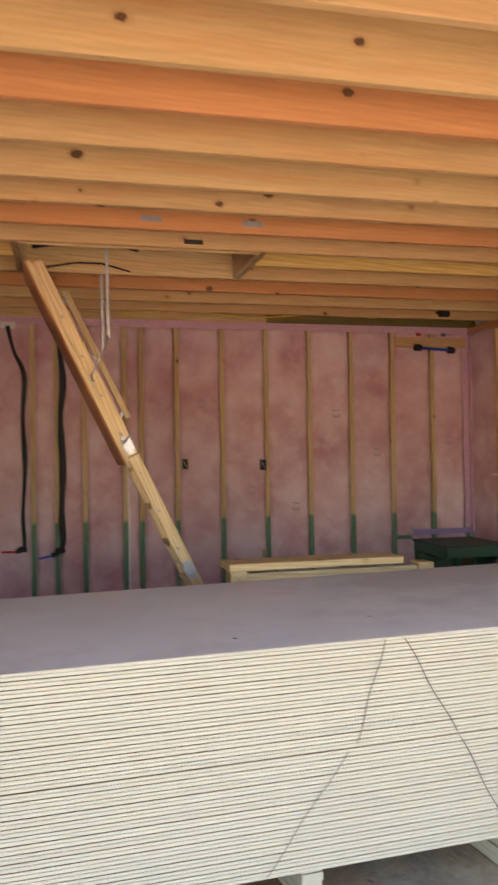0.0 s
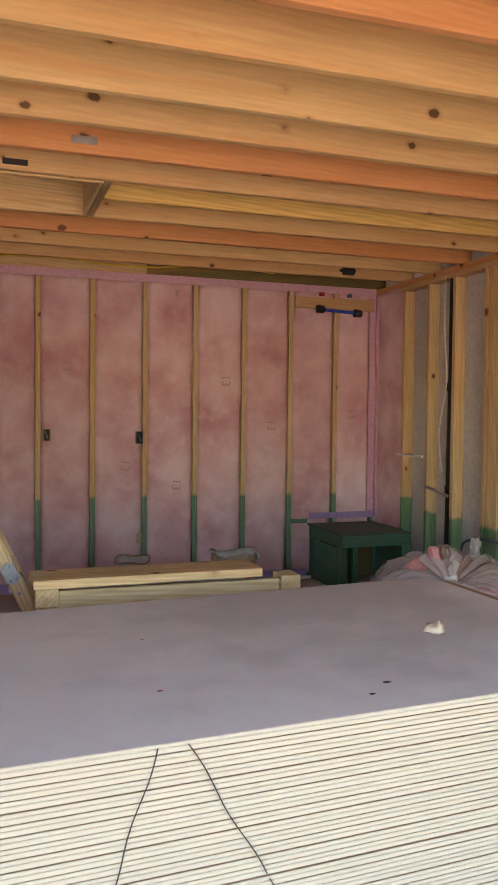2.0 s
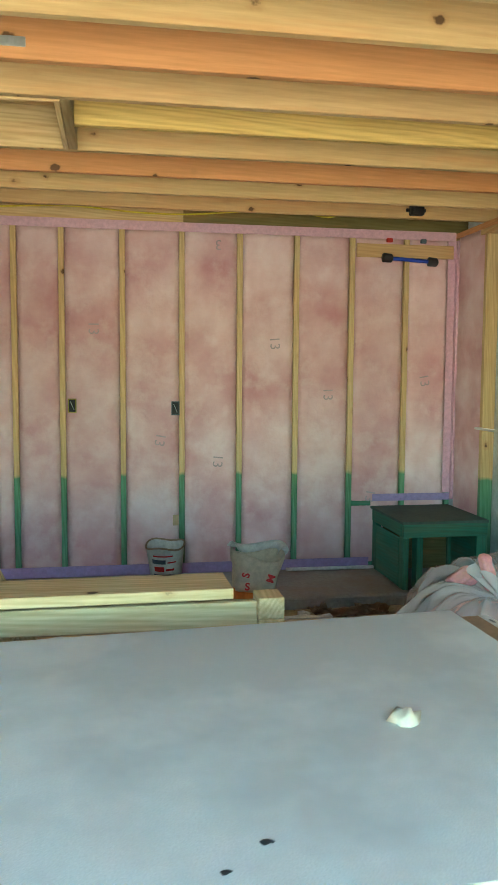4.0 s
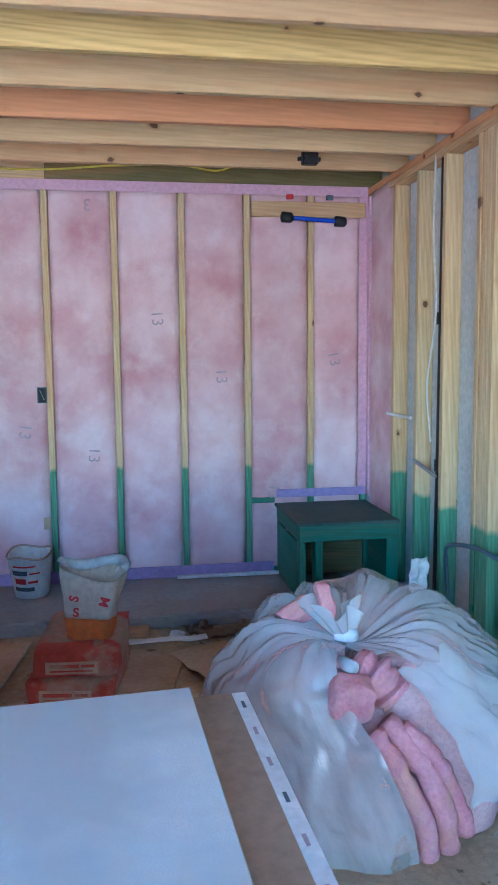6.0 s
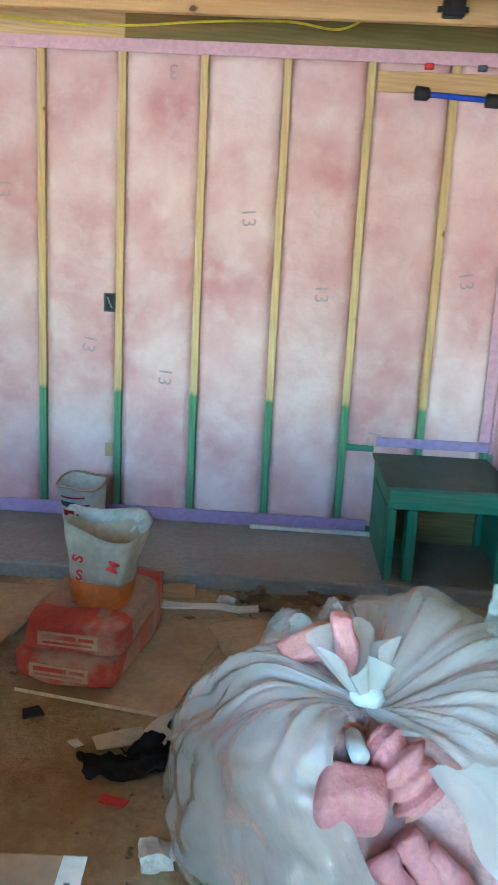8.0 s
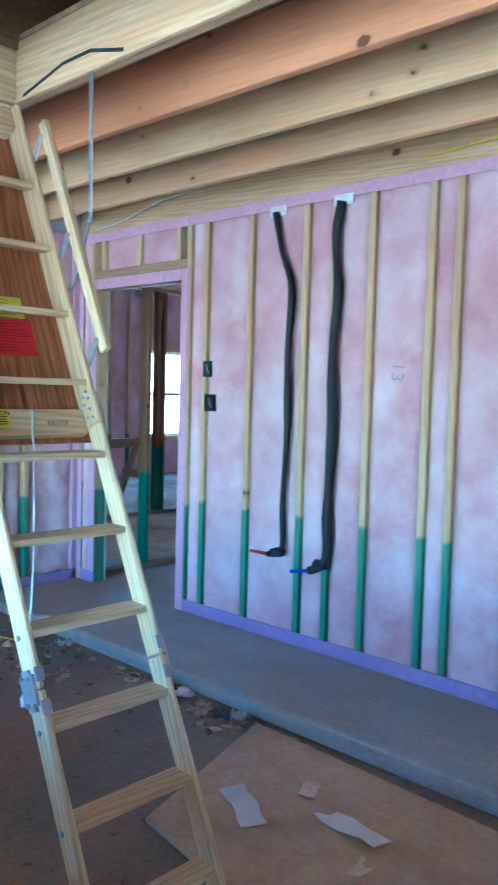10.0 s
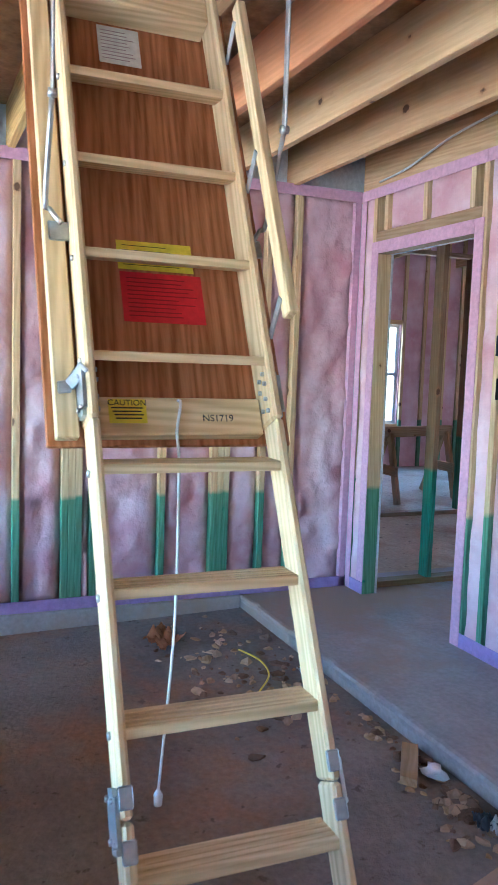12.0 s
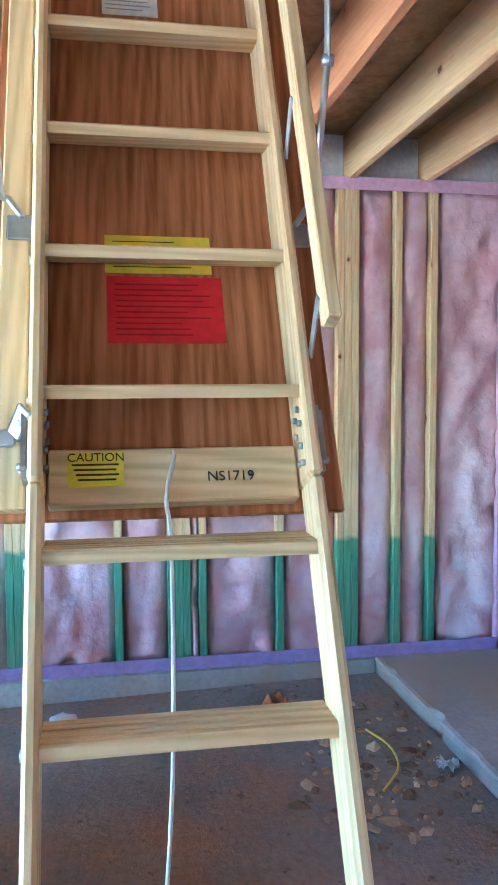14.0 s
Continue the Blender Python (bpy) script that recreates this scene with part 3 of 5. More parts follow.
# marker lines drawn down the long edge, one dash on each sheet
def marker_line(parent, x0, z0, x1, z1, width=0.0032):
    bm = bmesh.new()
    y = -SHEET_W - 0.0042
    prev = None
    for k in range(13):
        f = k / 12
        x, z = x0 + (x1 - x0) * f + 0.004 * math.sin(f * 9), z0 + (z1 - z0) * f
        row = (bm.verts.new((x, y, z)), bm.verts.new((x + width, y, z)))
        if prev:
            bm.faces.new((prev[0], row[0], row[1], prev[1]))
        prev = row
    return part("marker_line", bm, M_INK, parent, "dark marker line across the sheet edges")


UP_Z, LOW_Z = -14 * SHEET_T, -15 * SHEET_T
marker_line(stack_top, -1.465, -0.008, -1.570, UP_Z + 0.012)
marker_line(stack_top, -1.40, -0.008, -1.225, UP_Z + 0.006)
marker_line(stack_low, -1.595, -0.008, -1.865, LOW_Z + 0.006)
marker_line(stack_low, -1.215, -0.004, -1.035, LOW_Z + 0.006)

# printed end strips on the jutting lower sheets
bm = bmesh.new()
add_box(bm, (0.087, -SHEET_W + 0.01, -SHEET_T - 0.005), (0.1175, -0.004, -SHEET_T - 0.0015))
strip = part("end_tape", bm, M_WHITE, stack_top, "white printed paper end tape")
for k in range(9):
    bm = bmesh.new()
    y = -0.05 - k * 0.12
    add_box(bm, (0.098, y - 0.03, -SHEET_T - 0.0016), (0.105, y, -SHEET_T - 0.0006))
    part("print_bar", bm, M_GREYINK if k % 3 else M_BOXBLUE, strip)

# stuck plaster crumb and spots on the top sheet
def lump(name, r, seed, mat, squash=0.6, segs=10):
    bm = bmesh.new()
    bmesh.ops.create_icosphere(bm, subdivisions=2, radius=r)
    for v in bm.verts:
        k = 1 + 0.75 * noise.noise(v.co * (1.6 / r) + Vector((seed * 3.1, seed, 0))) + 0.25 * noise.noise(v.co * (4.0 / r) + Vector((0, seed * 1.7, 0)))
        v.co = Vector((v.co.x * k * 1.2, v.co.y * k, max(v.co.z * k * squash, -r * 0.25)))
    return part(name, bm, mat, smooth=True)


def on_stack(x, y):
    """Local place on the top sheet for a world x, y."""
    d = Vector((x, y, 0)) - Vector((STACK_C.x, STACK_C.y, 0))
    det = SU.x * SV.y - SU.y * SV.x
    return ((d.x * SV.y - d.y * SV.x) / det, (SU.x * d.y - SU.y * d.x) / det)


crumb = tagged(lump("plaster_crumb", 0.023, 2, M_CREAM, 1.5), "cream plaster crumb stuck on the drywall", "plaster")
u0, v0 = on_stack(-1.868, -4.036)
crumb.matrix_world = STACK_M @ Matrix.Translation((u0, v0, 0.006))
for x, y, r in ((-2.743, -4.216, 0.010), (-2.726, -3.778, 0.008), (-3.25, -4.35, 0.012), (-2.25, -4.42, 0.012), (-2.18, -4.36, 0.016)):
    s = lump("stain_spot", r * 0.55, x, M_REDPRINT if y > -4.25 else M_INK, 0.05)
    u0, v0 = on_stack(x, y)
    s.parent = stack_top
    s.location = (u0, v0, -0.0010)

# spacer blocks under the stack, each a small pile of gypsum strips
for u0 in (-3.3, -2.66, -2.14, -1.75, -1.02, -0.25):
    block = empty("spacer_block", "stacked white gypsum strips under the drywall", "spacer", "spacers under the drywall")
    base = STACK_M @ Vector((u0, 0, -SHEETS * SHEET_T - 0.006))
    ground_z = floor_z(-4.45)
    tall = base.z - ground_z - 0.004
    nn = 5
    for k in range(nn):
        bm = bmesh.new()
        add_box(bm, (-0.036, -1.225, -tall + k * tall / nn + 0.001), (0.036, -0.02, -tall + (k + 1) * tall / nn - 0.001))
        bmesh.ops.bevel(bm, geom=list(bm.edges), offset=0.002, segments=1, affect="EDGES")
        for v in bm.verts:
            v.co.z += -0.035 + (v.co.y + 1.2) * 0.03 if v.co.z < -tall + 0.004 and v.co.y > -0.5 else 0
        sl = part("gypsum_strip", bm, M_GYPSUM, block)
        sl.location = (rng.uniform(-0.004, 0.004), rng.uniform(-0.006, 0.006), 0)
    block.matrix_world = Matrix.Translation(base) @ Matrix.Rotation(YAW + SKEW, 4, "Z")

# ---- trestle bench behind the stack ----
bench = empty("work_bench", "low work bench of rough pale planks", "bench")
for x in (-2.965, -1.955):
    for y in (-2.99,):
        plank("leg", (x, y, floor_z(y)), (x, y, 0.60), 0.09, 0.10, M_PINE, bench, up=(0, 1, 0))
    plank("cross_beam", (x, -3.04, 0.637), (x, -2.93, 0.637), 0.088, 0.072, M_PINE, bench)
plank("rail", (-2.92, -3.0, 0.615), (-2.0, -3.0, 0.615), 0.04, 0.085, M_PINE, bench)
plank("loose_plank", (-3.02, -2.95, 0.692), (-2.085, -2.93, 0.692), 0.22, 0.036, M_PINE, bench)

# ---- attic ladder ----
LA = Vector((-3.438, 0, 1.411))
LD = Vector((0.434, 0, -0.9009))
LN = Vector((0.9009, 0, 0.434))
RUNG = 0.2517


def on_ladder(s, y, off=0.0):
    p = LA + LD * s + LN * off
    return Vector((p.x, y, p.z))


ladder = empty("attic_ladder", "unfolded wooden attic ladder under an open ceiling hatch", "ladder")
YL, YR = -2.191, -1.779
SEG = ((-1.09, 0.150, 0.092), (0.151, 0.905, 0.072), (0.908, 1.652, 0.072))
for s0, s1, deep in SEG:
    for y in (YL, YR):
        plank("side_rail", on_ladder(s0, y, 0.004 - deep / 2), on_ladder(s1, y, 0.004 - deep / 2), 0.021, deep, M_LADDER, ladder, up=LN, bevel=0.006)


def tread(c, deep):
    """A level step with four grooves along its top."""
    bm = bmesh.new()
    half, w, t = (YR - YL) / 2 - 0.011, deep, 0.021
    prof = [(-w, -t), (0, -t), (0, -0.003), (-0.003, 0)]
    for q in range(4):
        g = -w * (0.2 + 0.2 * q)
        prof += [(g + 0.0025, 0), (g + 0.001, -0.003), (g - 0.001, -0.003), (g - 0.0025, 0)]
    prof.append((-w, 0))
    ends = [[bm.verts.new((x, -u, v)) for u, v in prof] for x in (-half, half)]
    for i in range(len(prof)):
        j = (i + 1) % len(prof)
        bm.faces.new((ends[0][i], ends[0][j], ends[1][j], ends[1][i]))
    bm.faces.new(ends[0][::-1])
    bm.faces.new(ends[1])
    bmesh.ops.recalc_face_normals(bm, faces=bm.faces)
    ob = part("tread", bm, M_LADDER, ladder)
    ob.matrix_world = Matrix.Translation((c.x, (YL + YR) / 2, c.z)) @ Matrix(((0, -1, 0), (1, 0, 0), (0, 0, 1))).to_4x4()


for k in range(1, 11):
    tread(on_ladder(RUNG * (k - 4), 0, -0.001), 0.062 if k < 5 else 0.078)
# hatch door panel with stiffeners
door = plank("hatch_panel", on_ladder(-1.12, -1.9935, -0.101), on_ladder(0.182, -1.9935, -0.101), 0.563, 0.012, M_PANEL, ladder, "reddish brown plywood hatch panel", up=LN)
plank("panel_brace", on_ladder(0.124, YL + 0.014, -0.077), on_ladder(0.124, YR - 0.014, -0.077), 0.034, 0.088, M_LADDER, ladder, up=-LD)
plank("panel_brace", on_ladder(-1.04, YL + 0.014, -0.055), on_ladder(-1.04, YR - 0.014, -0.055), 0.075, 0.085, M_LADDER, ladder, up=-LD)
plank("panel_stile", on_ladder(-1.10, -2.234, -0.080), on_ladder(0.170, -2.234, -0.080), 0.048, 0.028, M_LADDER, ladder, "pale pine stile beside the rail", up=LN)
# loose hand rail
plank("hand_rail", on_ladder(-0.955, -1.752, 0.085), on_ladder(-0.062, -1.752, 0.085), 0.024, 0.040, M_LADDER, ladder, up=LN)
for s in (-0.90, -0.50, -0.10):
    plank("rail_bracket", on_ladder(s + 0.045, -1.763, -0.012), on_ladder(s - 0.012, -1.764, 0.075), 0.022, 0.003, M_STEEL, ladder, up=(0, 1, 0))
# folding arms
for y, sg in ((-2.256, 1), (-1.716, -1)):
    tube("arm_link", curve_points([on_ladder(-0.335, y + 0.035 * sg, -0.045), on_ladder(-0.37, y + 0.012 * sg, -0.045), (-3.625, y, 1.745), (-3.539, y, 1.950)], 3), 0.006, M_STEEL, ladder)
    plank("folding_arm", (-3.539, y, 1.94), (-3.545, y, 2.52), 0.020, 0.007, M_STEEL, ladder, up=(0, 1, 0))
    tube("arm_pivot", [(-3.539, y - 0.009, 1.947), (-3.539, y + 0.009, 1.947)], 0.010, M_STEEL, ladder, sides=10)
    plank("arm_bracket", on_ladder(-0.350, y + 0.034 * sg, -0.062), on_ladder(-0.300, y + 0.034 * sg, -0.062), 0.052, 0.004, M_STEEL, ladder, up=LN)
    plank("hatch_bracket", (-3.62, y, 2.49), (-3.24, y, 2.49), 0.005, 0.03, M_STEEL, ladder)
    tube("spring", [(-3.96, y, 2.45), (-3.70, y, 2.50), (-3.54, y, 2.50)], 0.011, M_BLACK, ladder)
    tube("spring", [(-3.54, y, 2.50), (-3.36, y, 2.455)], 0.011, M_BLACK, ladder)
# hinges at the two folds
for s in (0.085, 0.906):
    for y, sg in ((YL, -1), (YR, 1)):
        bm = bmesh.new()
        add_box(bm, (-0.055, -0.004, -0.032), (0.055, 0.004, 0.032))
        bmesh.ops.bevel(bm, geom=[e for e in bm.edges if abs(e.verts[0].co.y - e.verts[1].co.y) > 0.001], offset=0.014, segments=2, affect="EDGES")
        plate = part("hinge_plate", bm, M_STEEL, ladder)
        c = on_ladder(s, y + 0.016 * sg, -0.035)
        plate.matrix_world = Matrix.Translation(c) @ Matrix((LD, Vector((0, 1, 0)), LN)).transposed().to_4x4()
        for ds, dn in ((-0.038, -0.018), (-0.034, 0.012), (0.034, -0.012), (0.038, 0.018)):
            p = on_ladder(s + ds, y + 0.014 * sg, -0.035 + dn)
            tube("bolt_head", [p, p + Vector((0, 0.012 * sg, 0))], 0.006, M_STEEL, ladder, sides=6)
for s, y in ((0.868, YL), (0.955, YL), (0.868, YR), (0.955, YR)):
    plank("fold_plate", on_ladder(s - 0.020, y - 0.002, 0.006), on_ladder(s + 0.020, y - 0.002, 0.006), 0.028, 0.003, M_STEEL, ladder, up=LN)
# bolts on the inner face of the rails at the upper fold
for y, sg in ((YL, 1), (YR, -1)):
    for ds, off in ((0.035, -0.022), (0.045, -0.044), (0.060, -0.018), (0.072, -0.048), (0.095, -0.024), (0.118, -0.046), (0.125, -0.020)):
        p = on_ladder(ds, y + 0.011 * sg, off)
        tube("bolt_head", [p, p + Vector((0, 0.006 * sg, 0))], 0.0055, M_STEEL, ladder, sides=6)
# bent strap from the stile to the rail
plank("fold_strap", on_ladder(0.062, -2.252, -0.058), on_ladder(0.062, -2.224, -0.052), 0.028, 0.003, M_STEEL, ladder, up=LN)
plank("fold_strap", on_ladder(0.060, -2.228, -0.054), on_ladder(0.040, -2.205, 0.006), 0.026, 0.003, M_STEEL, ladder, up=LN)
# tread bolts on the outer rail faces
for k in range(1, 11):
    s = RUNG * (k - 4) + 0.008
    for y, sg in ((YL, -1), (YR, 1)):
        p = on_ladder(s, y + 0.010 * sg, -0.04)
        tube("tread_bolt", [p, p + Vector((0, 0.006 * sg, 0))], 0.008, M_STEEL, ladder, sides=6)
# stickers on the panel
def sticker(name, s0, s1, y0, y1, off, mat, bars, label, ink=None):
    m = Matrix.Translation(on_ladder((s0 + s1) / 2, (y0 + y1) / 2, off)) @ Matrix((Vector((0, 1, 0)), -LD, LN)).transposed().to_4x4()
    bm = bmesh.new()
    w, h = y1 - y0, s1 - s0
    add_box(bm, (-w / 2, -h / 2, 0), (w / 2, h / 2, 0.001))
    st = part(name, bm, mat, ladder, label)
    st.matrix_world = m
    rg = random.Random(int(s0 * 1000))
    for k in range(bars):
        bb = bmesh.new()
        yk = h * (0.42 - 0.84 * (k + 0.5) / bars)
        ln = w * rg.uniform(0.55, 0.86)
        add_box(bb, (-w * 0.43, yk - h * 0.010, 0.0012), (-w * 0.43 + ln, yk + h * 0.010, 0.0016))
        part("print_line", bb, ink or M_INK, st)
    return m


sticker("instruction_sheet", -0.995, -0.872, -2.082, -1.970, -0.0945, M_WHITE, 9, "white printed instruction sheet", M_GREYINK)
sticker("yellow_sticker", -0.338, -0.260, -2.086, -1.900, -0.0945, M_LABELYEL, 5, "bright yellow warning sticker")
sticker("red_sticker", -0.253, -0.122, -2.084, -1.884, -0.0945, M_LABELRED, 10, "plain red warning sticker", plain_mat("dark_red_print", (0.28, 0.005, 0.01), 0.5))
cm = sticker("caution_sticker", 0.087, 0.142, -2.147, -2.064, -0.0590, M_LABELYEL, 0, "yellow caution sticker")
writing("caution_text", "CAUTION", 0.019, cm @ Matrix.Translation((0, 0.019, 0.0014)), M_INK, ladder)
for k in range(4):
    bb = bmesh.new()
    add_box(bb, (-0.036 + 0.003 * k, 0.006 - k * 0.008, 0.0012), (0.034 - 0.004 * (k % 2), 0.009 - k * 0.008, 0.0016))
    part("print_line", bb, M_INK, ladder).matrix_world = cm
tm = Matrix.Translation(on_ladder(0.130, -1.900, -0.0585)) @ Matrix((Vector((0, 1, 0)), -LD, LN)).transposed().to_4x4()
writing("stamped_number", "NS1719", 0.023, tm, M_INK, ladder)
# pull cord
tube("pull_cord", curve_points([on_ladder(0.085, -1.990, -0.066), on_ladder(0.10, -1.988, -0.048), on_ladder(0.165, -2.002, -0.054), (-3.415, -1.995, 1.15), (-3.41, -1.998, 0.8), (-3.413, -2.025, 0.425)], 4), 0.0035, M_WIREW, ladder, "thin white pull cord", sides=6)
tube("cord_bead", [(-3.413, -2.025, 0.428), (-3.413, -2.025, 0.415), (-3.413, -2.025, 0.390)], 0.01, M_WHITE, ladder, radii=[0.004, 0.011, 0.009])
# hatch lining
for y in (HY0 + 0.012, HY1 - 0.012):
    plank("hatch_lining", (HX0, y, H + 0.09), (HX1, y, H + 0.09), 0.02, 0.19, M_PINE, ladder)
for x in (HX0 + 0.012, HX1 - 0.012):
    plank("hatch_lining", (x, HY0 + 0.024, H + 0.09), (x, HY1 - 0.024, H + 0.09), 0.02, 0.19, M_PINE, ladder)

# ---- water heater platform in the corner ----
stand = empty("corner_stand", "green dyed timber stand with a grey-green board top", "stand")
px0, px1, py0, py1, pz = -0.60, -0.012, -0.665, -0.012, 0.457
box("top_board", (px0 - 0.015, py0 - 0.012, pz - 0.018), (px1, py1, pz), mottled("stand_top", (0.06, 0.10, 0.08), (0.10, 0.14, 0.11), 3.0, 0.7, 0.1), stand, "worn grey-green board top", bevel=0.002)
for x, w in ((px0 + 0.02, 0.038), (px0 + 0.115, 0.045), (px1 - 0.04, 0.07)):
    plank("leg", (x, py0 + 0.045, 0), (x, py0 + 0.045, pz - 0.11), w, 0.085, M_GREEN, stand, up=(0, 1, 0))
for x in (px0 + 0.02, px1 - 0.02):
    plank("leg", (x, py1 - 0.05, 0), (x, py1 - 0.05, pz - 0.11), 0.038, 0.085, M_GREEN, stand, up=(0, 1, 0))
    plank("top_rail", (x, py0 + 0.04, pz - 0.064), (x, py1, pz - 0.064), 0.038, 0.09, M_GREEN, stand)
plank("top_rail", (px0, py0 + 0.02, pz - 0.064), (px1, py0 + 0.02, pz - 0.064), 0.038, 0.09, M_GREEN, stand)
plank("top_rail", (px0, py1 - 0.02, pz - 0.064), (px1, py1 - 0.02, pz - 0.064), 0.038, 0.09, M_GREEN, stand)
plank("back_board", (px0 + 0.05, py1 - 0.10, 0.17), (px1 - 0.05, py1 - 0.10, 0.17), 0.012, 0.33, M_OLIVE, stand)
plank("side_board", (px1 - 0.005, py0 + 0.09, 0.17), (px1 - 0.005, py1 - 0.1, 0.17), 0.010, 0.33, M_GREEN, stand)
plank("side_board", (px0 + 0.005, py0 + 0.09, 0.17), (px0 + 0.005, py1 - 0.1, 0.17), 0.012, 0.33, M_GREEN, stand)

plank_strip = plank("metal_strip", (-1.25, -0.045, 0.012), (-0.10, -0.06, 0.012), 0.03, 0.02, M_WHITE)
tagged(plank_strip, "pale grey strip lying along the wall foot", "strip")

# ---- big plastic bag of insulation ----
def film(name, low=0.36, high=0.50):
    """Thin milky plastic: streaks run along the folds (uv), the more stretched places are clearer."""
    m, n, l, b = material(name, 0.12, spec=1.0)
    b.inputs["Coat Weight"].default_value = 0.8
    b.inputs["Coat Roughness"].default_value = 0.1
    _, plain, tc, info = grain_vector(n, l, (1, 1, 1))
    mp = n.new("ShaderNodeMapping")
    mp.inputs["Scale"].default_value = (11.0, 0.9, 1.0)
    l.new(tc.outputs["UV"], mp.inputs["Vector"])
    f = noise_node(n, l, mp.outputs[0], 2.0, 6, 0.62)
    g = noise_node(n, l, plain, 6.0, 5, 0.6)
    both = math_node(n, l, "ADD", math_node(n, l, "MULTIPLY", f, 0.72), math_node(n, l, "MULTIPLY", g, 0.28))
    l.new(ramp_node(n, l, both, [(0.25, (0.64, 0.62, 0.60)), (0.75, (0.80, 0.80, 0.79))]), b.inputs["Base Color"])
    l.new(ramp_node(n, l, both, [(0.28, (low, low, low)), (0.5, (0.5 * (low + high),) * 3), (0.72, (high, high, high))]), b.inputs["Alpha"])
    bump_node(n, l, b, math_node(n, l, "ADD", f, g), 0.65, 0.025)
    return m


M_FILM = film("clear_film")
M_FILM_MILKY = film("milky_film", 0.48, 0.64)
M_STUFF = mottled("bagged_pink_fibre", (0.54, 0.31, 0.29), (0.70, 0.47, 0.45), 5.0, 0.9, 0.5, fine=70.0)
BC, KNOT = Vector((-0.80, -2.42, 0.20)), Vector((-0.896, -2.60, 0.485))


def tear_span(t):
    """The middle and half width, as angles, of the torn gap in the front of the bag."""
    return 4.60 + 0.52 * t, 0.50 * math.sin(min(1, t * 3.2) * math.pi / 2) * (1 - t * 0.45)


def crease(x):
    return 1 - 2 * abs(math.sin(x)) ** 0.7


def bag_surface(th, t, inflate, folds):
    """A point on the bag: th round the knot, t from the knot (0) to the floor (1)."""
    prof = min(1.0, t * 1.22)
    r = math.sin(prof * math.pi / 2) ** 0.9 * (1 - 0.10 * max(0, t - 0.8) / 0.2)
    behind = 0.30 + 0.70 * max(0.0, math.sin(th))
    side = 0.5 * abs(math.cos(th))
    z = KNOT.z + 0.10 * max(behind, side) * math.sin(min(t * 2.6, 1) * math.pi) - (KNOT.z - floor_z(-2.5) - 0.01) * max(0.0, (t - 0.16) / 0.84) ** 1.7
    wob = th + 0.18 * math.sin(t * 3 + th * 2)
    pleat = crease(wob * 4 + 1.4 * math.sin(th * 3)) * 0.6 + crease(wob * 9 + 1 + 1.6 * math.sin(th * 2)) * 0.4 + crease(wob * 23) * 0.22 * max(0.0, 1 - t * 2.5)
    fade = max(0.0, 1 - t * 0.95) ** 1.6
    lumpy = noise.noise(Vector((math.cos(th) * 1.5, math.sin(th) * 1.5, t * 1.8))) * 0.09 + noise.noise(Vector((math.cos(th) * 4, math.sin(th) * 4, t * 5))) * 0.04 + folds * abs(noise.noise(Vector((math.cos(th) * 7, math.sin(th) * 7, t * 8)))) * 0.022
    rr = (r * (0.56 + inflate) + lumpy * min(1, t * 2)) * (1 + folds * pleat * 0.05 * fade)
    lobe = max(0.0, math.cos(th - 0.5))
    rr *= 1 + 0.14 * lobe
    z += 0.10 * lobe * math.sin(min(1.0, t * 1.15) * math.pi)
    cx = KNOT.x + (BC.x - KNOT.x) * min(1, t * 1.6)
    cy = KNOT.y + (BC.y - KNOT.y) * min(1, t * 1.6)
    return Vector((cx + math.cos(th) * rr, cy + math.sin(th) * rr * 0.88, max(z + inflate * 0.7 + folds * pleat * 0.034 * fade * min(1, t * 6) + lumpy * 0.4 * (t < 0.9), floor_z(-2.6) + 0.002)))


def hollow(th, t):
    """How far the stuffing lies behind the film: deeper inside the torn gap."""
    mid, half = tear_span(t)
    k = max(0.0, 1 - abs(th - mid) / (half + 0.05)) if t > 0 else 0.0
    return -0.088 - 0.06 * min(1, k * 2.2) * min(1, t * 3)


bag = empty("plastic_bag", "knotted clear plastic bag stuffed with pink fibreglass, torn open", "bag")
NT, NR = 300, 70


def bag_mesh(folds, gap):
    """The bag's skin; with gap, the torn front is left open between smooth edges."""
    bm = bmesh.new()
    grid = []
    for j in range(NR + 1):
        t = j / NR
        mid, half = tear_span(t)
        half = half if gap else 0.0
        row = []
        for i in range(NT + 1):
            th = mid + half + (math.tau - 2 * half) * i / NT
            near = th if th < math.tau else th - math.tau
            row.append(bm.verts.new(bag_surface(near, t, 0.0 if gap else hollow(near, t), folds)))
        grid.append(row)
    for r0, r1 in zip(grid, grid[1:]):
        for i in range(NT):
            bm.faces.new((r0[i], r1[i], r1[i + 1], r0[i + 1]))
    uv = bm.loops.layers.uv.new("folds")
    place = {v: (i / NT, j / NR) for j, row in enumerate(grid) for i, v in enumerate(row)}
    for f in bm.faces:
        for q in f.loops:
            q[uv].uv = place[q.vert]
    bmesh.ops.delete(bm, geom=[v for v in bm.verts if not v.link_faces], context="VERTS")
    bmesh.ops.recalc_face_normals(bm, faces=bm.faces)
    return bm


part("film", bag_mesh(1.0, True), M_FILM, bag, "crinkled milky clear film", smooth=True)
part("stuffing", bag_mesh(0.0, False), M_STUFF, bag, "bulging pink fibreglass", smooth=True)
knot = lump("knot", 0.034, 5, M_WRAP, 0.9)
knot.parent = bag
knot.location = KNOT + Vector((0, -0.01, 0.03))
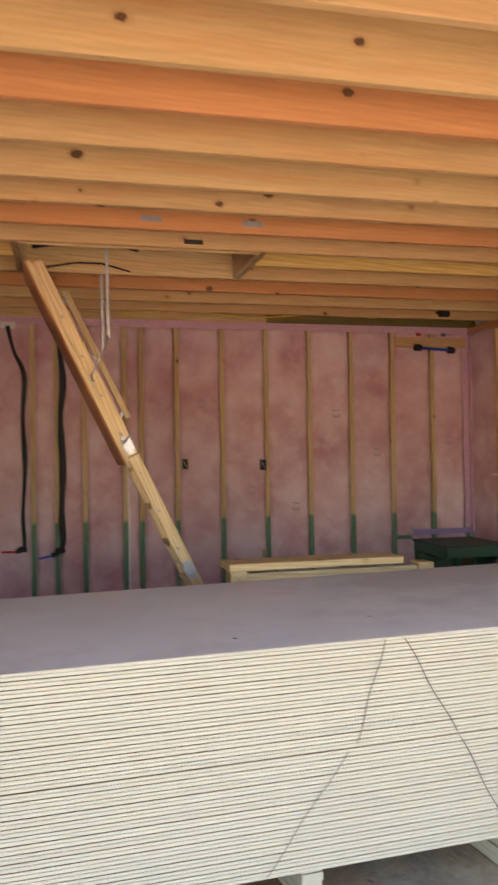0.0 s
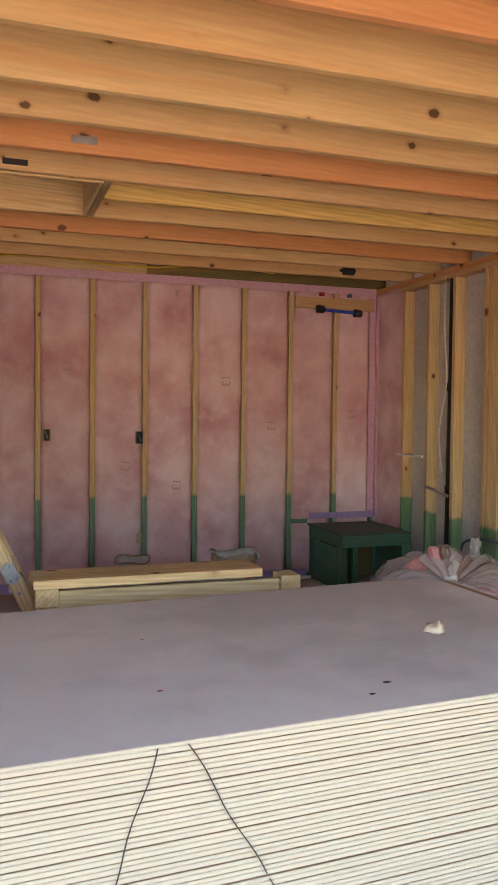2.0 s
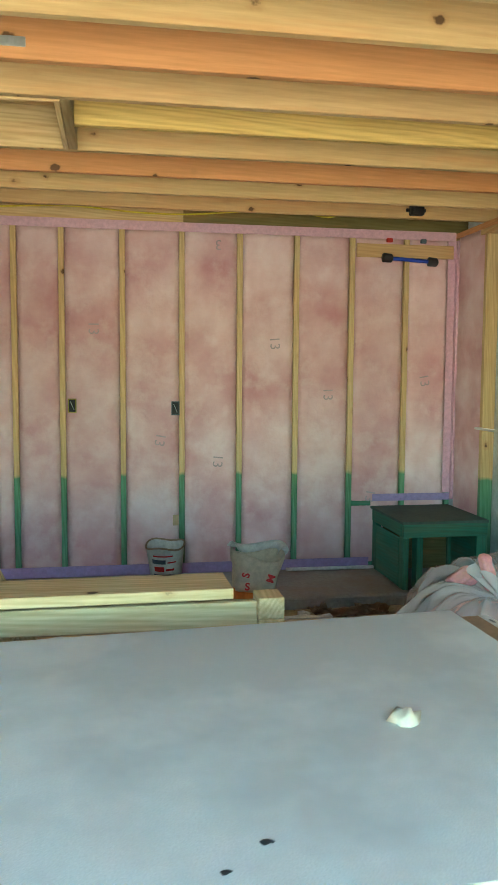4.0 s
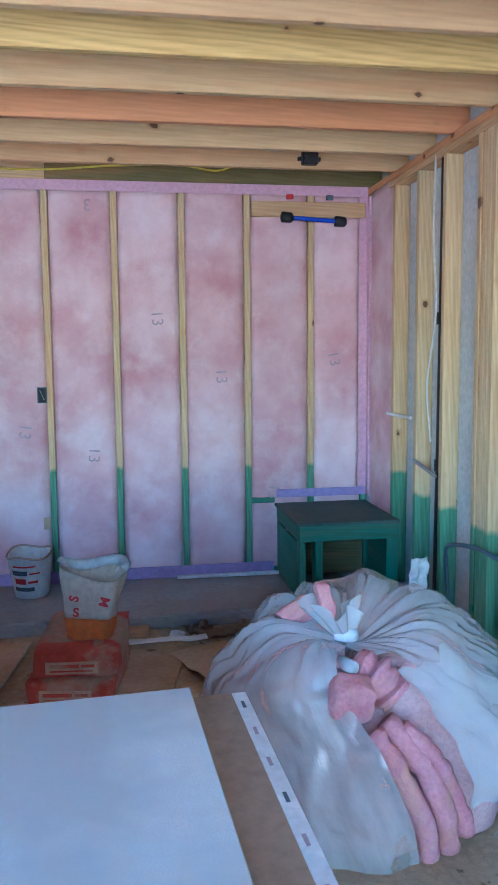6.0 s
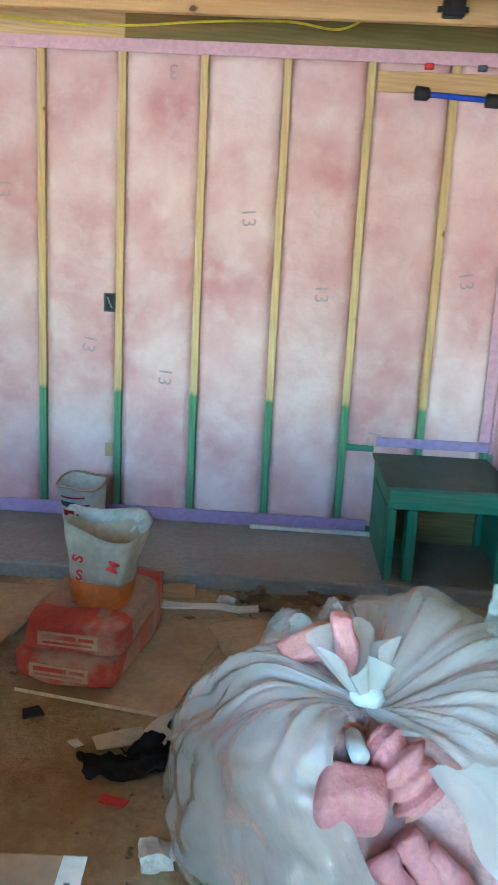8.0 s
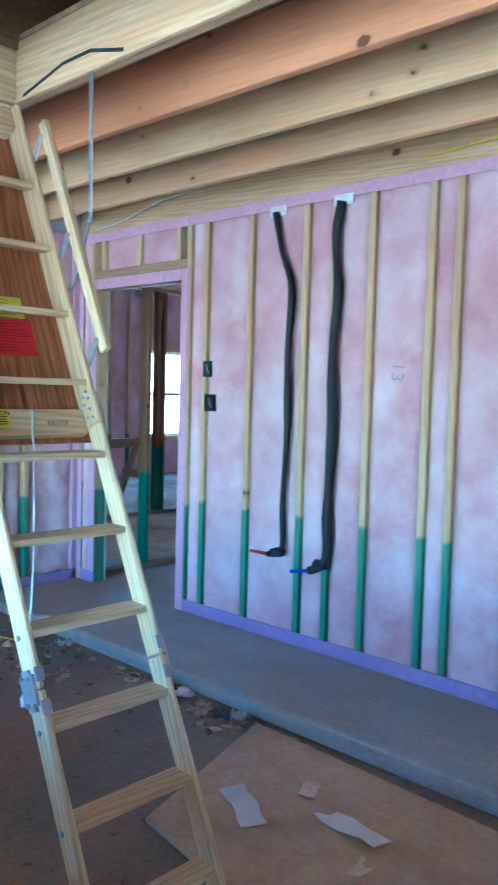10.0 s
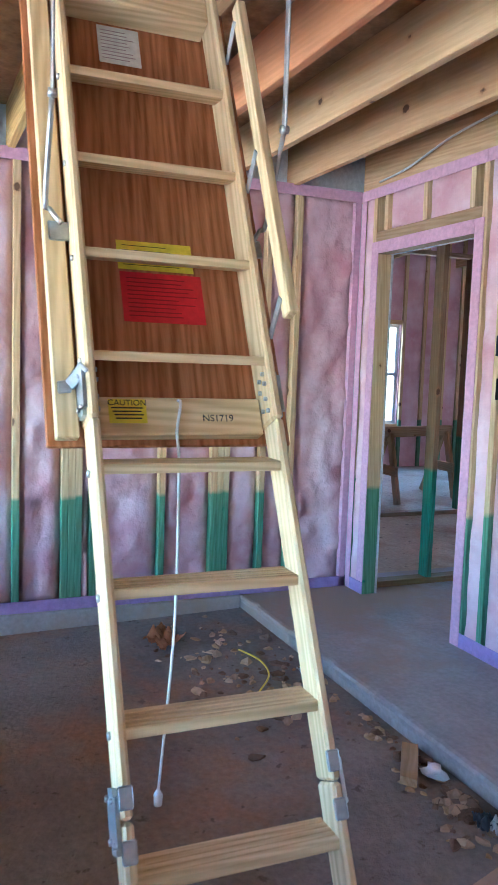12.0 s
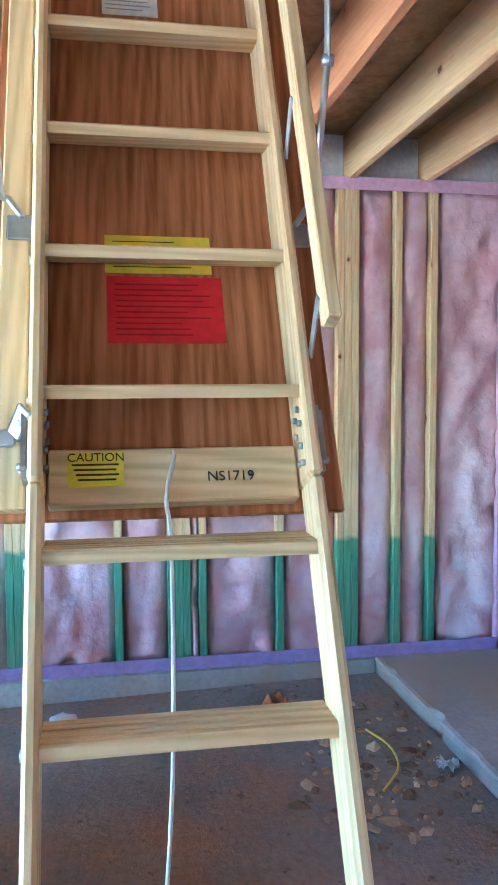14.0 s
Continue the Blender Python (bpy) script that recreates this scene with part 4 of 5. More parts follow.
# ruffle of film above the knot
bm = bmesh.new()
rows = []
for j in range(9):
    t = j / 8
    rows.append([bm.verts.new(KNOT + Vector((math.cos(a) * (0.02 + 0.06 * t) * (1 + 0.4 * math.sin(a * 7)) - 0.03 * t, math.sin(a) * (0.02 + 0.08 * t) + 0.05 * t, 0.02 + (0.10 + 0.025 * math.sin(a * 5 + 1)) * t))) for a in [k * math.tau / 48 for k in range(48)]])
for r0, r1 in zip(rows, rows[1:]):
    for k in range(48):
        bm.faces.new((r0[k], r0[(k + 1) % 48], r1[(k + 1) % 48], r1[k]))
part("ruffle", bm, M_FILM_MILKY, bag, smooth=True)


def soft_chunk(lo, hi, m, seed, name="fibre_chunk"):
    bm = bmesh.new()
    bmesh.ops.create_icosphere(bm, subdivisions=4, radius=1.0)
    for v in bm.verts:
        d = v.co.normalized()
        k = (abs(d.x) ** 4 + abs(d.y) ** 4 + abs(d.z) ** 4) ** -0.25
        p = Vector((d.x * k * hi[0], d.y * k * hi[1], d.z * k * hi[2]))
        w = Vector((noise.noise(p * 20 + Vector((seed, 0, 0))), noise.noise(p * 20 + Vector((0, seed, 9))), noise.noise(p * 20 + Vector((5, 0, seed)))))
        v.co = p + w * 0.014
    ob = part(name, bm, M_FRESH, bag, smooth=True)
    ob.matrix_world = m
    return ob


soft_chunk((-0.07, -0.05, -0.05), (0.070, 0.05, 0.066), pose(-0.938, -2.79, 0.395, 20, 5, 8), 1)
soft_chunk((-0.08, -0.04, -0.04), (0.075, 0.04, 0.045), pose(-1.02, -2.47, 0.55, 25, -15, 25), 2)
soft_chunk((-0.03, -0.03, -0.07), (0.024, 0.022, 0.075), pose(-0.946, -2.54, 0.60, 0, -10, 10), 3)
for k, (a0, a1, t0, t1, rad) in enumerate(((4.58, 4.98, 0.52, 0.98, 0.034), (4.72, 5.14, 0.46, 0.95, 0.036), (4.84, 5.26, 0.50, 0.92, 0.030), (4.75, 4.95, 0.14, 0.36, 0.06))):
    pts = [bag_surface(a0 + (a1 - a0) * q / 9, t0 + (t1 - t0) * q / 9, -0.085, 0) for q in range(10)]
    tube("fibre_strip", curve_points(pts, 3), rad, M_FRESH, bag, radii=[rad * (1 + 0.45 * noise.noise(Vector((q * 0.45, k * 3.1, 0)))) for q in range(28)], sides=10)
# loose clear film hanging over the lower part of the gap
bm = bmesh.new()
rows = []
for j in range(15):
    row = []
    for i in range(15):
        u, v = i / 14, j / 14
        a, tt = 4.92 + 0.60 * u + 0.18 * v + 0.10 * noise.noise(Vector((v * 4, 3, 0))) * (1 - u), 0.30 + 0.56 * v + 0.08 * noise.noise(Vector((u * 4, 9, 0)))
        row.append(bm.verts.new(bag_surface(a, tt, 0.012 + 0.03 * noise.noise(Vector((u * 3, v * 3, 7))) + 0.012 * noise.noise(Vector((u * 9, v * 9, 2))), 0)))
    rows.append(row)
for r0, r1 in zip(rows, rows[1:]):
    for i in range(14):
        bm.faces.new((r0[i], r0[i + 1], r1[i + 1], r1[i]))
part("film_flap", bm, M_FILM_MILKY, bag, "loose flap of clear film", smooth=True)
can = tube("tube_end", [(-0.93, -2.68, 0.462), (-0.922, -2.77, 0.478)], 0.020, M_SHEATH, bag, "grey cardboard tube end", sides=12)

# ---- cement sacks ----
M_SACKTOP = mottled("dusty_sack", (0.36, 0.22, 0.15), (0.46, 0.30, 0.21), 5.0, 0.85, 0.2, c3=(0.52, 0.13, 0.08))


def sack(name, size, m, mat, label, seed, group=""):
    th = empty(name, label, "sack", group)
    bm = bmesh.new()
    bmesh.ops.create_cube(bm, size=1)
    bmesh.ops.subdivide_edges(bm, edges=list(bm.edges), cuts=9, use_grid_fill=True)
    for v in bm.verts:
        x, y, z = v.co * 2
        e = 1 - 0.30 * max(abs(x), abs(y)) ** 10
        p = Vector((x * size[0] / 2 * (1 - 0.05 * abs(y) ** 4), y * size[1] / 2 * (1 - 0.05 * abs(x) ** 4), z * size[2] / 2 * e))
        v.co = p + Vector((0, 0, 1)) * noise.noise(p * 9 + Vector((seed, 0, 0))) * 0.014 + Vector((1, 1, 0)) * noise.noise(p * 12 + Vector((0, seed, 0))) * 0.012
    bm.normal_update()
    for f in bm.faces:
        c = f.calc_center_median()
        f.material_index = 1 if abs(c.y + 0.03 * math.sin(c.x * 20)) < size[1] * 0.30 and (c.z > -0.02 or abs(c.x) > 0.1) else 0
    part("paper_body", bm, [mat, M_SACKTOP], th, smooth=True)
    return th, m


M_SACKPRINT = mottled("faded_print", (0.50, 0.27, 0.16), (0.64, 0.44, 0.30), 14.0, 0.85, 0.1)
for k, (z, seed) in enumerate(((-0.046, 3), (0.076, 8))):
    th, m = sack("cement_sack", (0.37, 0.60, 0.132), None, M_RED, "dusty red paper cement sack lying flat", seed, "cement sacks")
    th.matrix_world = pose(-1.785 + 0.015 * k, -1.37 + 0.01 * k, z + 0.03, 0, 0, -9 + 3 * k)
    bm = bmesh.new()
    add_box(bm, (-0.12, -0.3075, -0.030), (0.10, -0.298, 0.022))
    part("pale_print", bm, M_SACKPRINT, th, "faded cream printed panel")
    for q, (x0, x1, z0, z1) in enumerate(((-0.105, 0.020, -0.004, 0.012), (0.030, 0.085, -0.002, 0.010), (-0.100, 0.080, -0.021, -0.014))):
        bb = bmesh.new()
        add_box(bb, (x0, -0.3087, z0), (x1, -0.3060, z1))
        part("print_bar", bb, M_RED, th)

# open sack standing on them: folded-in rim, orange foot
th = empty("open_sack", "opened cream and orange paper sack with red print", "sack")
def sack_wall(z0, z1, mat, name, jag, flare):
    bm = bmesh.new()
    N, R = 44, 10
    rows = []
    for j in range(R + 1):
        t = j / R
        row = []
        for i in range(N):
            a = i * math.tau / N
            sq = 1 / max(abs(math.cos(a)), abs(math.sin(a))) ** 0.55
            z = z0 + (z1 - z0) * t + (jag * math.sin(a * 2 + 0.6) * t if jag else 0)
            r = (0.085 + flare * (z - 0.0)) * sq + noise.noise(Vector((math.cos(a) * 2, math.sin(a) * 2, z * 9))) * 0.014
            row.append(bm.verts.new((math.cos(a) * r * 1.15, math.sin(a) * r * 0.85, z)))
        rows.append(row)
    for r0, r1 in zip(rows, rows[1:]):
        for i in range(N):
            bm.faces.new((r0[i], r0[(i + 1) % N], r1[(i + 1) % N], r1[i]))
    if z0 == 0:
        bm.faces.new(rows[0][::-1])
    bmesh.ops.solidify(bm, geom=bm.faces[:], thickness=0.003)
    return part(name, bm, mat, th, smooth=True)


sack_wall(0.0, 0.10, M_ORANGE, "orange_foot", 0, 0.12)
sack_wall(0.101, 0.30, M_CREAM, "paper_wall", 0.025, 0.12)
bm = bmesh.new()
bmesh.ops.create_circle(bm, cap_ends=True, segments=24, radius=0.075)
inner = part("cement_fill", bm, M_CONCRETE, th, "grey cement powder inside")
inner.location = (0, 0, 0.17)
for k, (x, z, rot) in enumerate(((-0.055, 0.20, 80), (-0.045, 0.14, 0), (0.075, 0.19, 75))):
    w = writing("red_letters", ("S", "S", "M")[k], 0.055, pose(x, -0.118 - 0.004 * k + (0.012 if k == 2 else 0), z, 90, 0, 8 if k == 2 else 0) @ Matrix.Rotation(radians(rot), 4, "Z"), M_REDPRINT, th, 0.03)
bm = bmesh.new()
rows = []
for j in range(5):
    v = j / 4
    rows.append([bm.verts.new((math.cos(a) * (0.150 - 0.05 * v) * 1.1, math.sin(a) * (0.125 - 0.06 * v), 0.315 + 0.02 * math.sin(a * 2 + 0.6) + 0.035 * math.sin(v * 3.1) - 0.015 * v)) for a in [(-0.5 + 3.6 * i / 20) for i in range(21)]])
for r0, r1 in zip(rows, rows[1:]):
    for i in range(20):
        bm.faces.new((r0[i], r0[i + 1], r1[i + 1], r1[i]))
bmesh.ops.solidify(bm, geom=bm.faces[:], thickness=0.003)
part("rim_flap", bm, M_WHITE, th, "folded white inner paper rim", smooth=True)
th.matrix_world = pose(-1.740, -1.47, 0.172, 0, 4, -8)

# bucket by the wall
bk = empty("paper_bucket", "white printed bucket with a torn brown rim", "bucket")
bm = bmesh.new()
N = 28
rows = [[bm.verts.new((math.cos(a) * r, math.sin(a) * r, z + 0.012 * math.sin(a * 3) * (z > 0.2))) for a in [i * math.tau / N for i in range(N)]] for r, z in ((0.095, 0.0), (0.10, 0.005), (0.118, 0.15), (0.13, 0.265))]
for r0, r1 in zip(rows, rows[1:]):
    for i in range(N):
        bm.faces.new((r0[i], r0[(i + 1) % N], r1[(i + 1) % N], r1[i]))
bm.faces.new(rows[0][::-1])
bmesh.ops.solidify(bm, geom=bm.faces[:], thickness=0.004)
part("shell", bm, M_WHITE, bk, smooth=True)
tube("rim", [(math.cos(i * math.tau / 24) * 0.131, math.sin(i * math.tau / 24) * 0.131, 0.262 + 0.012 * math.sin(i * math.tau / 8)) for i in range(25)], 0.006, M_BROWNPAPER, bk)
for k, (z0, z1, a0, a1) in enumerate(((0.06, 0.085, 4.2, 5.3), (0.105, 0.14, 4.3, 4.9), (0.11, 0.125, 5.0, 5.5), (0.16, 0.19, 4.2, 5.0), (0.165, 0.175, 5.1, 5.6), (0.21, 0.22, 4.3, 5.4))):
    bb = bmesh.new()
    rows = [[bb.verts.new((math.cos(a) * q, math.sin(a) * q, z)) for a in [a0 + (a1 - a0) * i / 8 for i in range(9)]] for z, q in ((z0, 0.1022 + 0.118 * z0), (z1, 0.1022 + 0.118 * z1))]
    for i in range(8):
        bb.faces.new((rows[0][i], rows[0][i + 1], rows[1][i + 1], rows[1][i]))
    bmesh.ops.solidify(bb, geom=bb.faces[:], thickness=0.001)
    part("print_bar", bb, M_REDPRINT if k % 3 else M_BOXBLUE, bk)
bk.matrix_world = pose(-2.12, -0.20, 0.0, 6, 0, -20)

# ---- brown drywall sheet lying on the floor, one edge raised ----
sh = empty("floor_sheet", "drywall sheet lying brown side up on the floor", "drywall")
bm = bmesh.new()
c = [Vector((-2.20, -1.80, 0.0)), Vector((-2.06, -0.86, 0.0)), Vector((-3.55, -0.80, 0.0)), Vector((-3.30, -1.62, 0.0))]
lo = [bm.verts.new((p.x, p.y, floor_z(p.y) + (0.035 if i == 0 else 0.01))) for i, p in enumerate(c)]
hi = [bm.verts.new((p.x, p.y, floor_z(p.y) + (0.050 if i == 0 else 0.025))) for i, p in enumerate(c)]
bm.faces.new(hi)
bm.faces.new(lo[::-1])
for i in range(4):
    f = bm.faces.new((lo[i], lo[(i + 1) % 4], hi[(i + 1) % 4], hi[i]))
    f.material_index = 1
bmesh.ops.recalc_face_normals(bm, faces=bm.faces)
part("sheet_body", bm, [M_CARD, M_GYPSUM], sh)

# cardboard on the floor
def flat_piece(name, cx, cy, w, l, rot, mat, label, cat, thick=0.006, lift=0.0):
    bm = bmesh.new()
    add_box(bm, (-w / 2, -l / 2, 0), (w / 2, l / 2, thick))
    bmesh.ops.subdivide_edges(bm, edges=list(bm.edges), cuts=4, use_grid_fill=True)
    for v in bm.verts:
        v.co.z += (0.5 + noise.noise(Vector((v.co.x * 6 + cx * 9, v.co.y * 6, 1)))) * 0.02
        v.co.x += noise.noise(Vector((v.co.x * 9, v.co.y * 9 + cy * 7, 4))) * 0.02
    ob = tagged(part(name, bm, mat), label, cat)
    ob.matrix_world = pose(cx, cy, (floor_z(cy) if cy < -0.72 else 0) + 0.002 + lift, -1.7, 0, rot)
    return ob


board = empty("board_offcut", "brown-faced drywall offcut under the cement sacks", "drywall")
bm = bmesh.new()
corners = ((-2.00, -1.67), (-1.43, -1.775), (-1.30, -1.16), (-1.87, -1.06))
lo = [bm.verts.new((x, y, floor_z(y) + 0.002)) for x, y in corners]
hi = [bm.verts.new((x, y, floor_z(y) + 0.016)) for x, y in corners]
bm.faces.new(hi)
bm.faces.new(lo[::-1])
for i in range(4):
    bm.faces.new((lo[i], lo[(i + 1) % 4], hi[(i + 1) % 4], hi[i])).material_index = 1
bmesh.ops.recalc_face_normals(bm, faces=bm.faces)
part("board_body", bm, [M_CARD, M_CREAM], board)
flat_piece("cardboard_sheet", -1.14, -1.22, 0.34, 0.42, 20, M_CARD, "torn brown cardboard scrap on the floor", "cardboard", lift=0.004)
flat_piece("paper_strip", -1.37, -0.975, 0.42, 0.055, 4, M_PAPER, "pale strip of drywall paper", "paper", lift=0.02)
flat_piece("paper_scrap", -1.42, -1.85, 0.10, 0.20, -25, M_PAPER, "pale folded paper scrap", "paper", lift=0.012)
flat_piece("wood_offcut", -1.56, -0.82, 0.20, 0.07, 3, M_OLD, "short brown wood offcut", "offcut", 0.03)
flat_piece("paper_scrap", -1.57, -1.92, 0.16, 0.07, 20, M_CREAM, "cream wedge of torn paper on the floor", "paper", 0.004, 0.004)
flat_piece("paper_scrap", -1.53, -2.21, 0.07, 0.03, -15, M_REDPRINT, "small red and white paper scrap on the floor", "paper", 0.004, 0.0)
flat_piece("paper_scrap", -1.70, -1.96, 0.035, 0.045, 40, M_WHITE, "small white paper flake on the floor", "paper", 0.004, 0.0)
flat_piece("tar_scrap", -1.89, -1.81, 0.06, 0.05, 30, M_DARK, "black scrap of roofing paper on the floor", "scrap", 0.006, 0.0)


def crumpled_sheet(name, w, l, mat, seed, height, label, cat):
    """A thin sheet with soft folds, its rim uneven, lying loosely."""
    bm = bmesh.new()
    n = 22
    grid = []
    for j in range(n + 1):
        row = []
        for i in range(n + 1):
            u, v = i / n - 0.5, j / n - 0.5
            p = Vector((u * 3.0, v * 3.0, seed * 2.7))
            fold = abs(noise.noise(p)) * 0.75 + abs(noise.noise(p * 2.3)) * 0.35
            rim = 1 + 0.30 * noise.noise(Vector((math.atan2(v, u) * 1.6, seed, 0)))
            row.append(bm.verts.new((u * w * rim, v * l * rim, fold * height + 0.003)))
        grid.append(row)
    for r0, r1 in zip(grid, grid[1:]):
        for i in range(n):
            bm.faces.new((r0[i], r0[i + 1], r1[i + 1], r1[i]))
    bmesh.ops.solidify(bm, geom=bm.faces[:], thickness=0.003)
    return tagged(part(name, bm, mat, smooth=True), label, cat)


for k, (x, y, w, l, rot) in enumerate(((-1.06, -0.86, 0.30, 0.16, 10), (-0.86, -0.80, 0.22, 0.14, -20), (-1.20, -0.80, 0.16, 0.08, 35))):
    ob = crumpled_sheet("brown_paper", w, l, M_BROWNPAPER, 30 + k, 0.07, "crumpled brown wrapping paper by the slab step", "paper")
    ob.matrix_world = pose(x, y, floor_z(y) + 0.002, 0, 0, rot)
# dark cloth and small litter
for x, y, w, l, rot, seed, lab in ((-1.52, -2.06, 0.26, 0.12, 12, 5, "crumpled black cloth on the floor"), (-1.42, -1.95, 0.16, 0.22, -35, 9, "folded black rag beside the bag")):
    ob = crumpled_sheet("dark_cloth", w, l, M_DARK, seed, 0.10, lab, "cloth")
    ob.matrix_world = pose(x, y, floor_z(y) + 0.002, 0, 0, rot)
bm = bmesh.new()
add_box(bm, (-0.045, -0.032, 0.0), (0.045, 0.032, 0.055))
bmesh.ops.subdivide_edges(bm, edges=list(bm.edges), cuts=4, use_grid_fill=True)
for v in bm.verts:
    v.co += Vector((noise.noise(v.co * 30), noise.noise(v.co * 30 + Vector((5, 0, 0))), noise.noise(v.co * 30 + Vector((0, 5, 0))) if v.co.z > 0.01 else 0)) * 0.012
    if v.co.z > 0.04 and v.co.x > 0.01:
        v.co.z -= 0.018
foam = tagged(part("foam_block", bm, M_WHITE), "broken white foam block on the floor", "foam")
foam.matrix_world = pose(-1.37, -2.41, floor_z(-2.41), 0, 0, 14)
cup2 = tagged(lump("paper_lump", 0.035, 22, M_WHITE, 0.6), "small white plaster lump on the floor", "plaster")
cup2.matrix_world = pose(-1.31, -0.85, floor_z(-0.85) + 0.012)

bt = empty("green_bottle", "green plastic bottle with a red cap lying down", "bottle")
tube("bottle_body", [(0, 0, 0), (0.01, 0, 0), (0.10, 0, 0), (0.14, 0, 0), (0.17, 0, 0)], 0.03, M_BOTTLE, bt, radii=[0.025, 0.031, 0.031, 0.022, 0.012], sides=16)
tube("cap", [(0.171, 0, 0), (0.19, 0, 0)], 0.015, M_REDTUBE, bt, sides=12)
bt.matrix_world = pose(-1.15, -2.52, floor_z(-2.52) + 0.031, 0, 0, 195)


# ---- fittings on the back wall ----
def outlet_box(x, z, mat, label, w=0.055, h=0.095, y=0.0):
    th = empty("outlet_box", label, "outlet box", "outlet boxes")
    bm = bmesh.new()
    add_box(bm, (-w / 2, -0.022, -h / 2), (w / 2, 0.05, h / 2))
    f = [q for q in bm.faces if q.calc_center_median().y < -0.01]
    bmesh.ops.inset_region(bm, faces=f, thickness=0.004)
    bmesh.ops.translate(bm, verts=list({v for q in f for v in q.verts}), vec=(0, 0.014, 0))
    part("shell", bm, mat, th)
    tube("cable_tail", curve_points([(-0.012, -0.010, h * 0.3), (0.0, -0.016, 0.0), (0.012, -0.010, -h * 0.3)], 4), 0.0025, M_STEEL, th)
    # Dark sheet added for the shade inside the open box.
    box("back_plate", (-w / 2 + 0.006, -0.011, -h / 2 + 0.006), (w / 2 - 0.006, -0.0085, h / 2 - 0.006), M_DARK, th)
    th.location = (x, y, z)
    return th


outlet_box(-2.042, 1.173, M_BOXBLUE, "dark blue plastic outlet box beside a stud")
outlet_box(-2.745, 1.191, M_BOXYEL, "dull yellow outlet box beside a stud")
outlet_box(-4.753, 1.513, M_BOXBLUE, "dark switch box beside the doorway")
outlet_box(-4.726, 1.311, M_BLACK, "black switch box beside the doorway", 0.075, 0.1)
box("paper_tag", (-2.06, -0.004, 0.345), (-2.02, -0.001, 0.42), M_CARD)
tagged(bpy.data.objects["paper_tag"], "small orange paper tag on the wall", "tag")

for k, (x, z, rot) in enumerate(((-2.152, 0.954, 80), (-1.746, 0.80, 85), (-0.949, 1.275, 92), (-0.221, 1.377, 100), (-1.342, 1.634, 95), (-0.619, 0.53, 80), (-1.743, 2.306, 0), (-3.42, 1.5, 85), (-2.6, 1.72, 90))):
    w = writing("batt_number", "13" if k != 6 else "3", 0.10, pose(x, -0.003, z, 90, 0, 0) @ Matrix.Rotation(radians(rot - 180), 4, "Z"), M_GREYINK, back)

# blocking with two hose ends and a blue hose
plank("blocking", (-0.75, -0.004, 2.30), (-0.02, -0.004, 2.302), 0.02, 0.095, M_JOIST, back)
plank("blocking", (-0.765, 0.03, 0.475), (-0.61, 0.03, 0.475), 0.06, 0.036, M_GREEN, back)
hose = empty("blue_hose", "short blue hose between two black end caps", "hose")
tube("hose_run", curve_points([(-0.52, -0.035, 2.243), (-0.44, -0.045, 2.24), (-0.32, -0.05, 2.232), (-0.21, -0.04, 2.228)], 5), 0.014, M_BLUE, hose)
for x, z in ((-0.535, 2.246), (-0.195, 2.226)):
    tube("end_cap", [(x - 0.035, -0.04, z + 0.002), (x - 0.03, -0.04, z + 0.002), (x + 0.03, -0.042, z - 0.002), (x + 0.04, -0.042, z - 0.002)], 0.034, M_BLACK, hose, radii=[0.022, 0.033, 0.031, 0.018], sides=12)
for x, m in ((-0.505, M_REDPRINT), (-0.251, M_BOXBLUE)):
    stub = tagged(box("pipe_stub", (x - 0.022, -0.012, 2.362), (x + 0.022, 0.02, 2.392), m, bevel=0.004), "small dark pipe stub above the blocking", "pipe", "pipe stubs")

cbox = empty("ceiling_box", "black junction box screwed to a joist", "junction box")
box("shell", (-0.545, -0.528, 2.455), (-0.455, -0.476, 2.53), M_BLACK, cbox, bevel=0.006)
tube("knockout", [(-0.53, -0.531, 2.49), (-0.53, -0.524, 2.49)], 0.014, M_DARK, cbox, sides=10)
box("lug", (-0.565, -0.494, 2.48), (-0.545, -0.476, 2.50), M_BLACK, cbox)
box("lug", (-0.455, -0.494, 2.48), (-0.435, -0.476, 2.50), M_BLACK, cbox)

cable = tagged(tube("yellow_cable", curve_points([(-3.3, -0.012, 2.50), (-2.75, -0.014, 2.525), (-2.3, -0.012, 2.50), (-1.95, -0.014, 2.50), (-1.6, -0.015, 2.53), (-1.2, -0.014, 2.545), (-0.95, -0.012, 2.52), (-0.80, -0.012, 2.60), (-0.78, -0.012, 2.66)], 6), 0.006, M_WIREY), "yellow cable run along the rim board", "cable")
wc = tagged(tube("white_cable", curve_points([(-5.9, -0.012, 2.47), (-5.6, -0.02, 2.49), (-5.2, -0.03, 2.56), (-4.8, -0.02, 2.60)], 6), 0.006, M_WIREW), "white cable looped along the rim board", "cable")

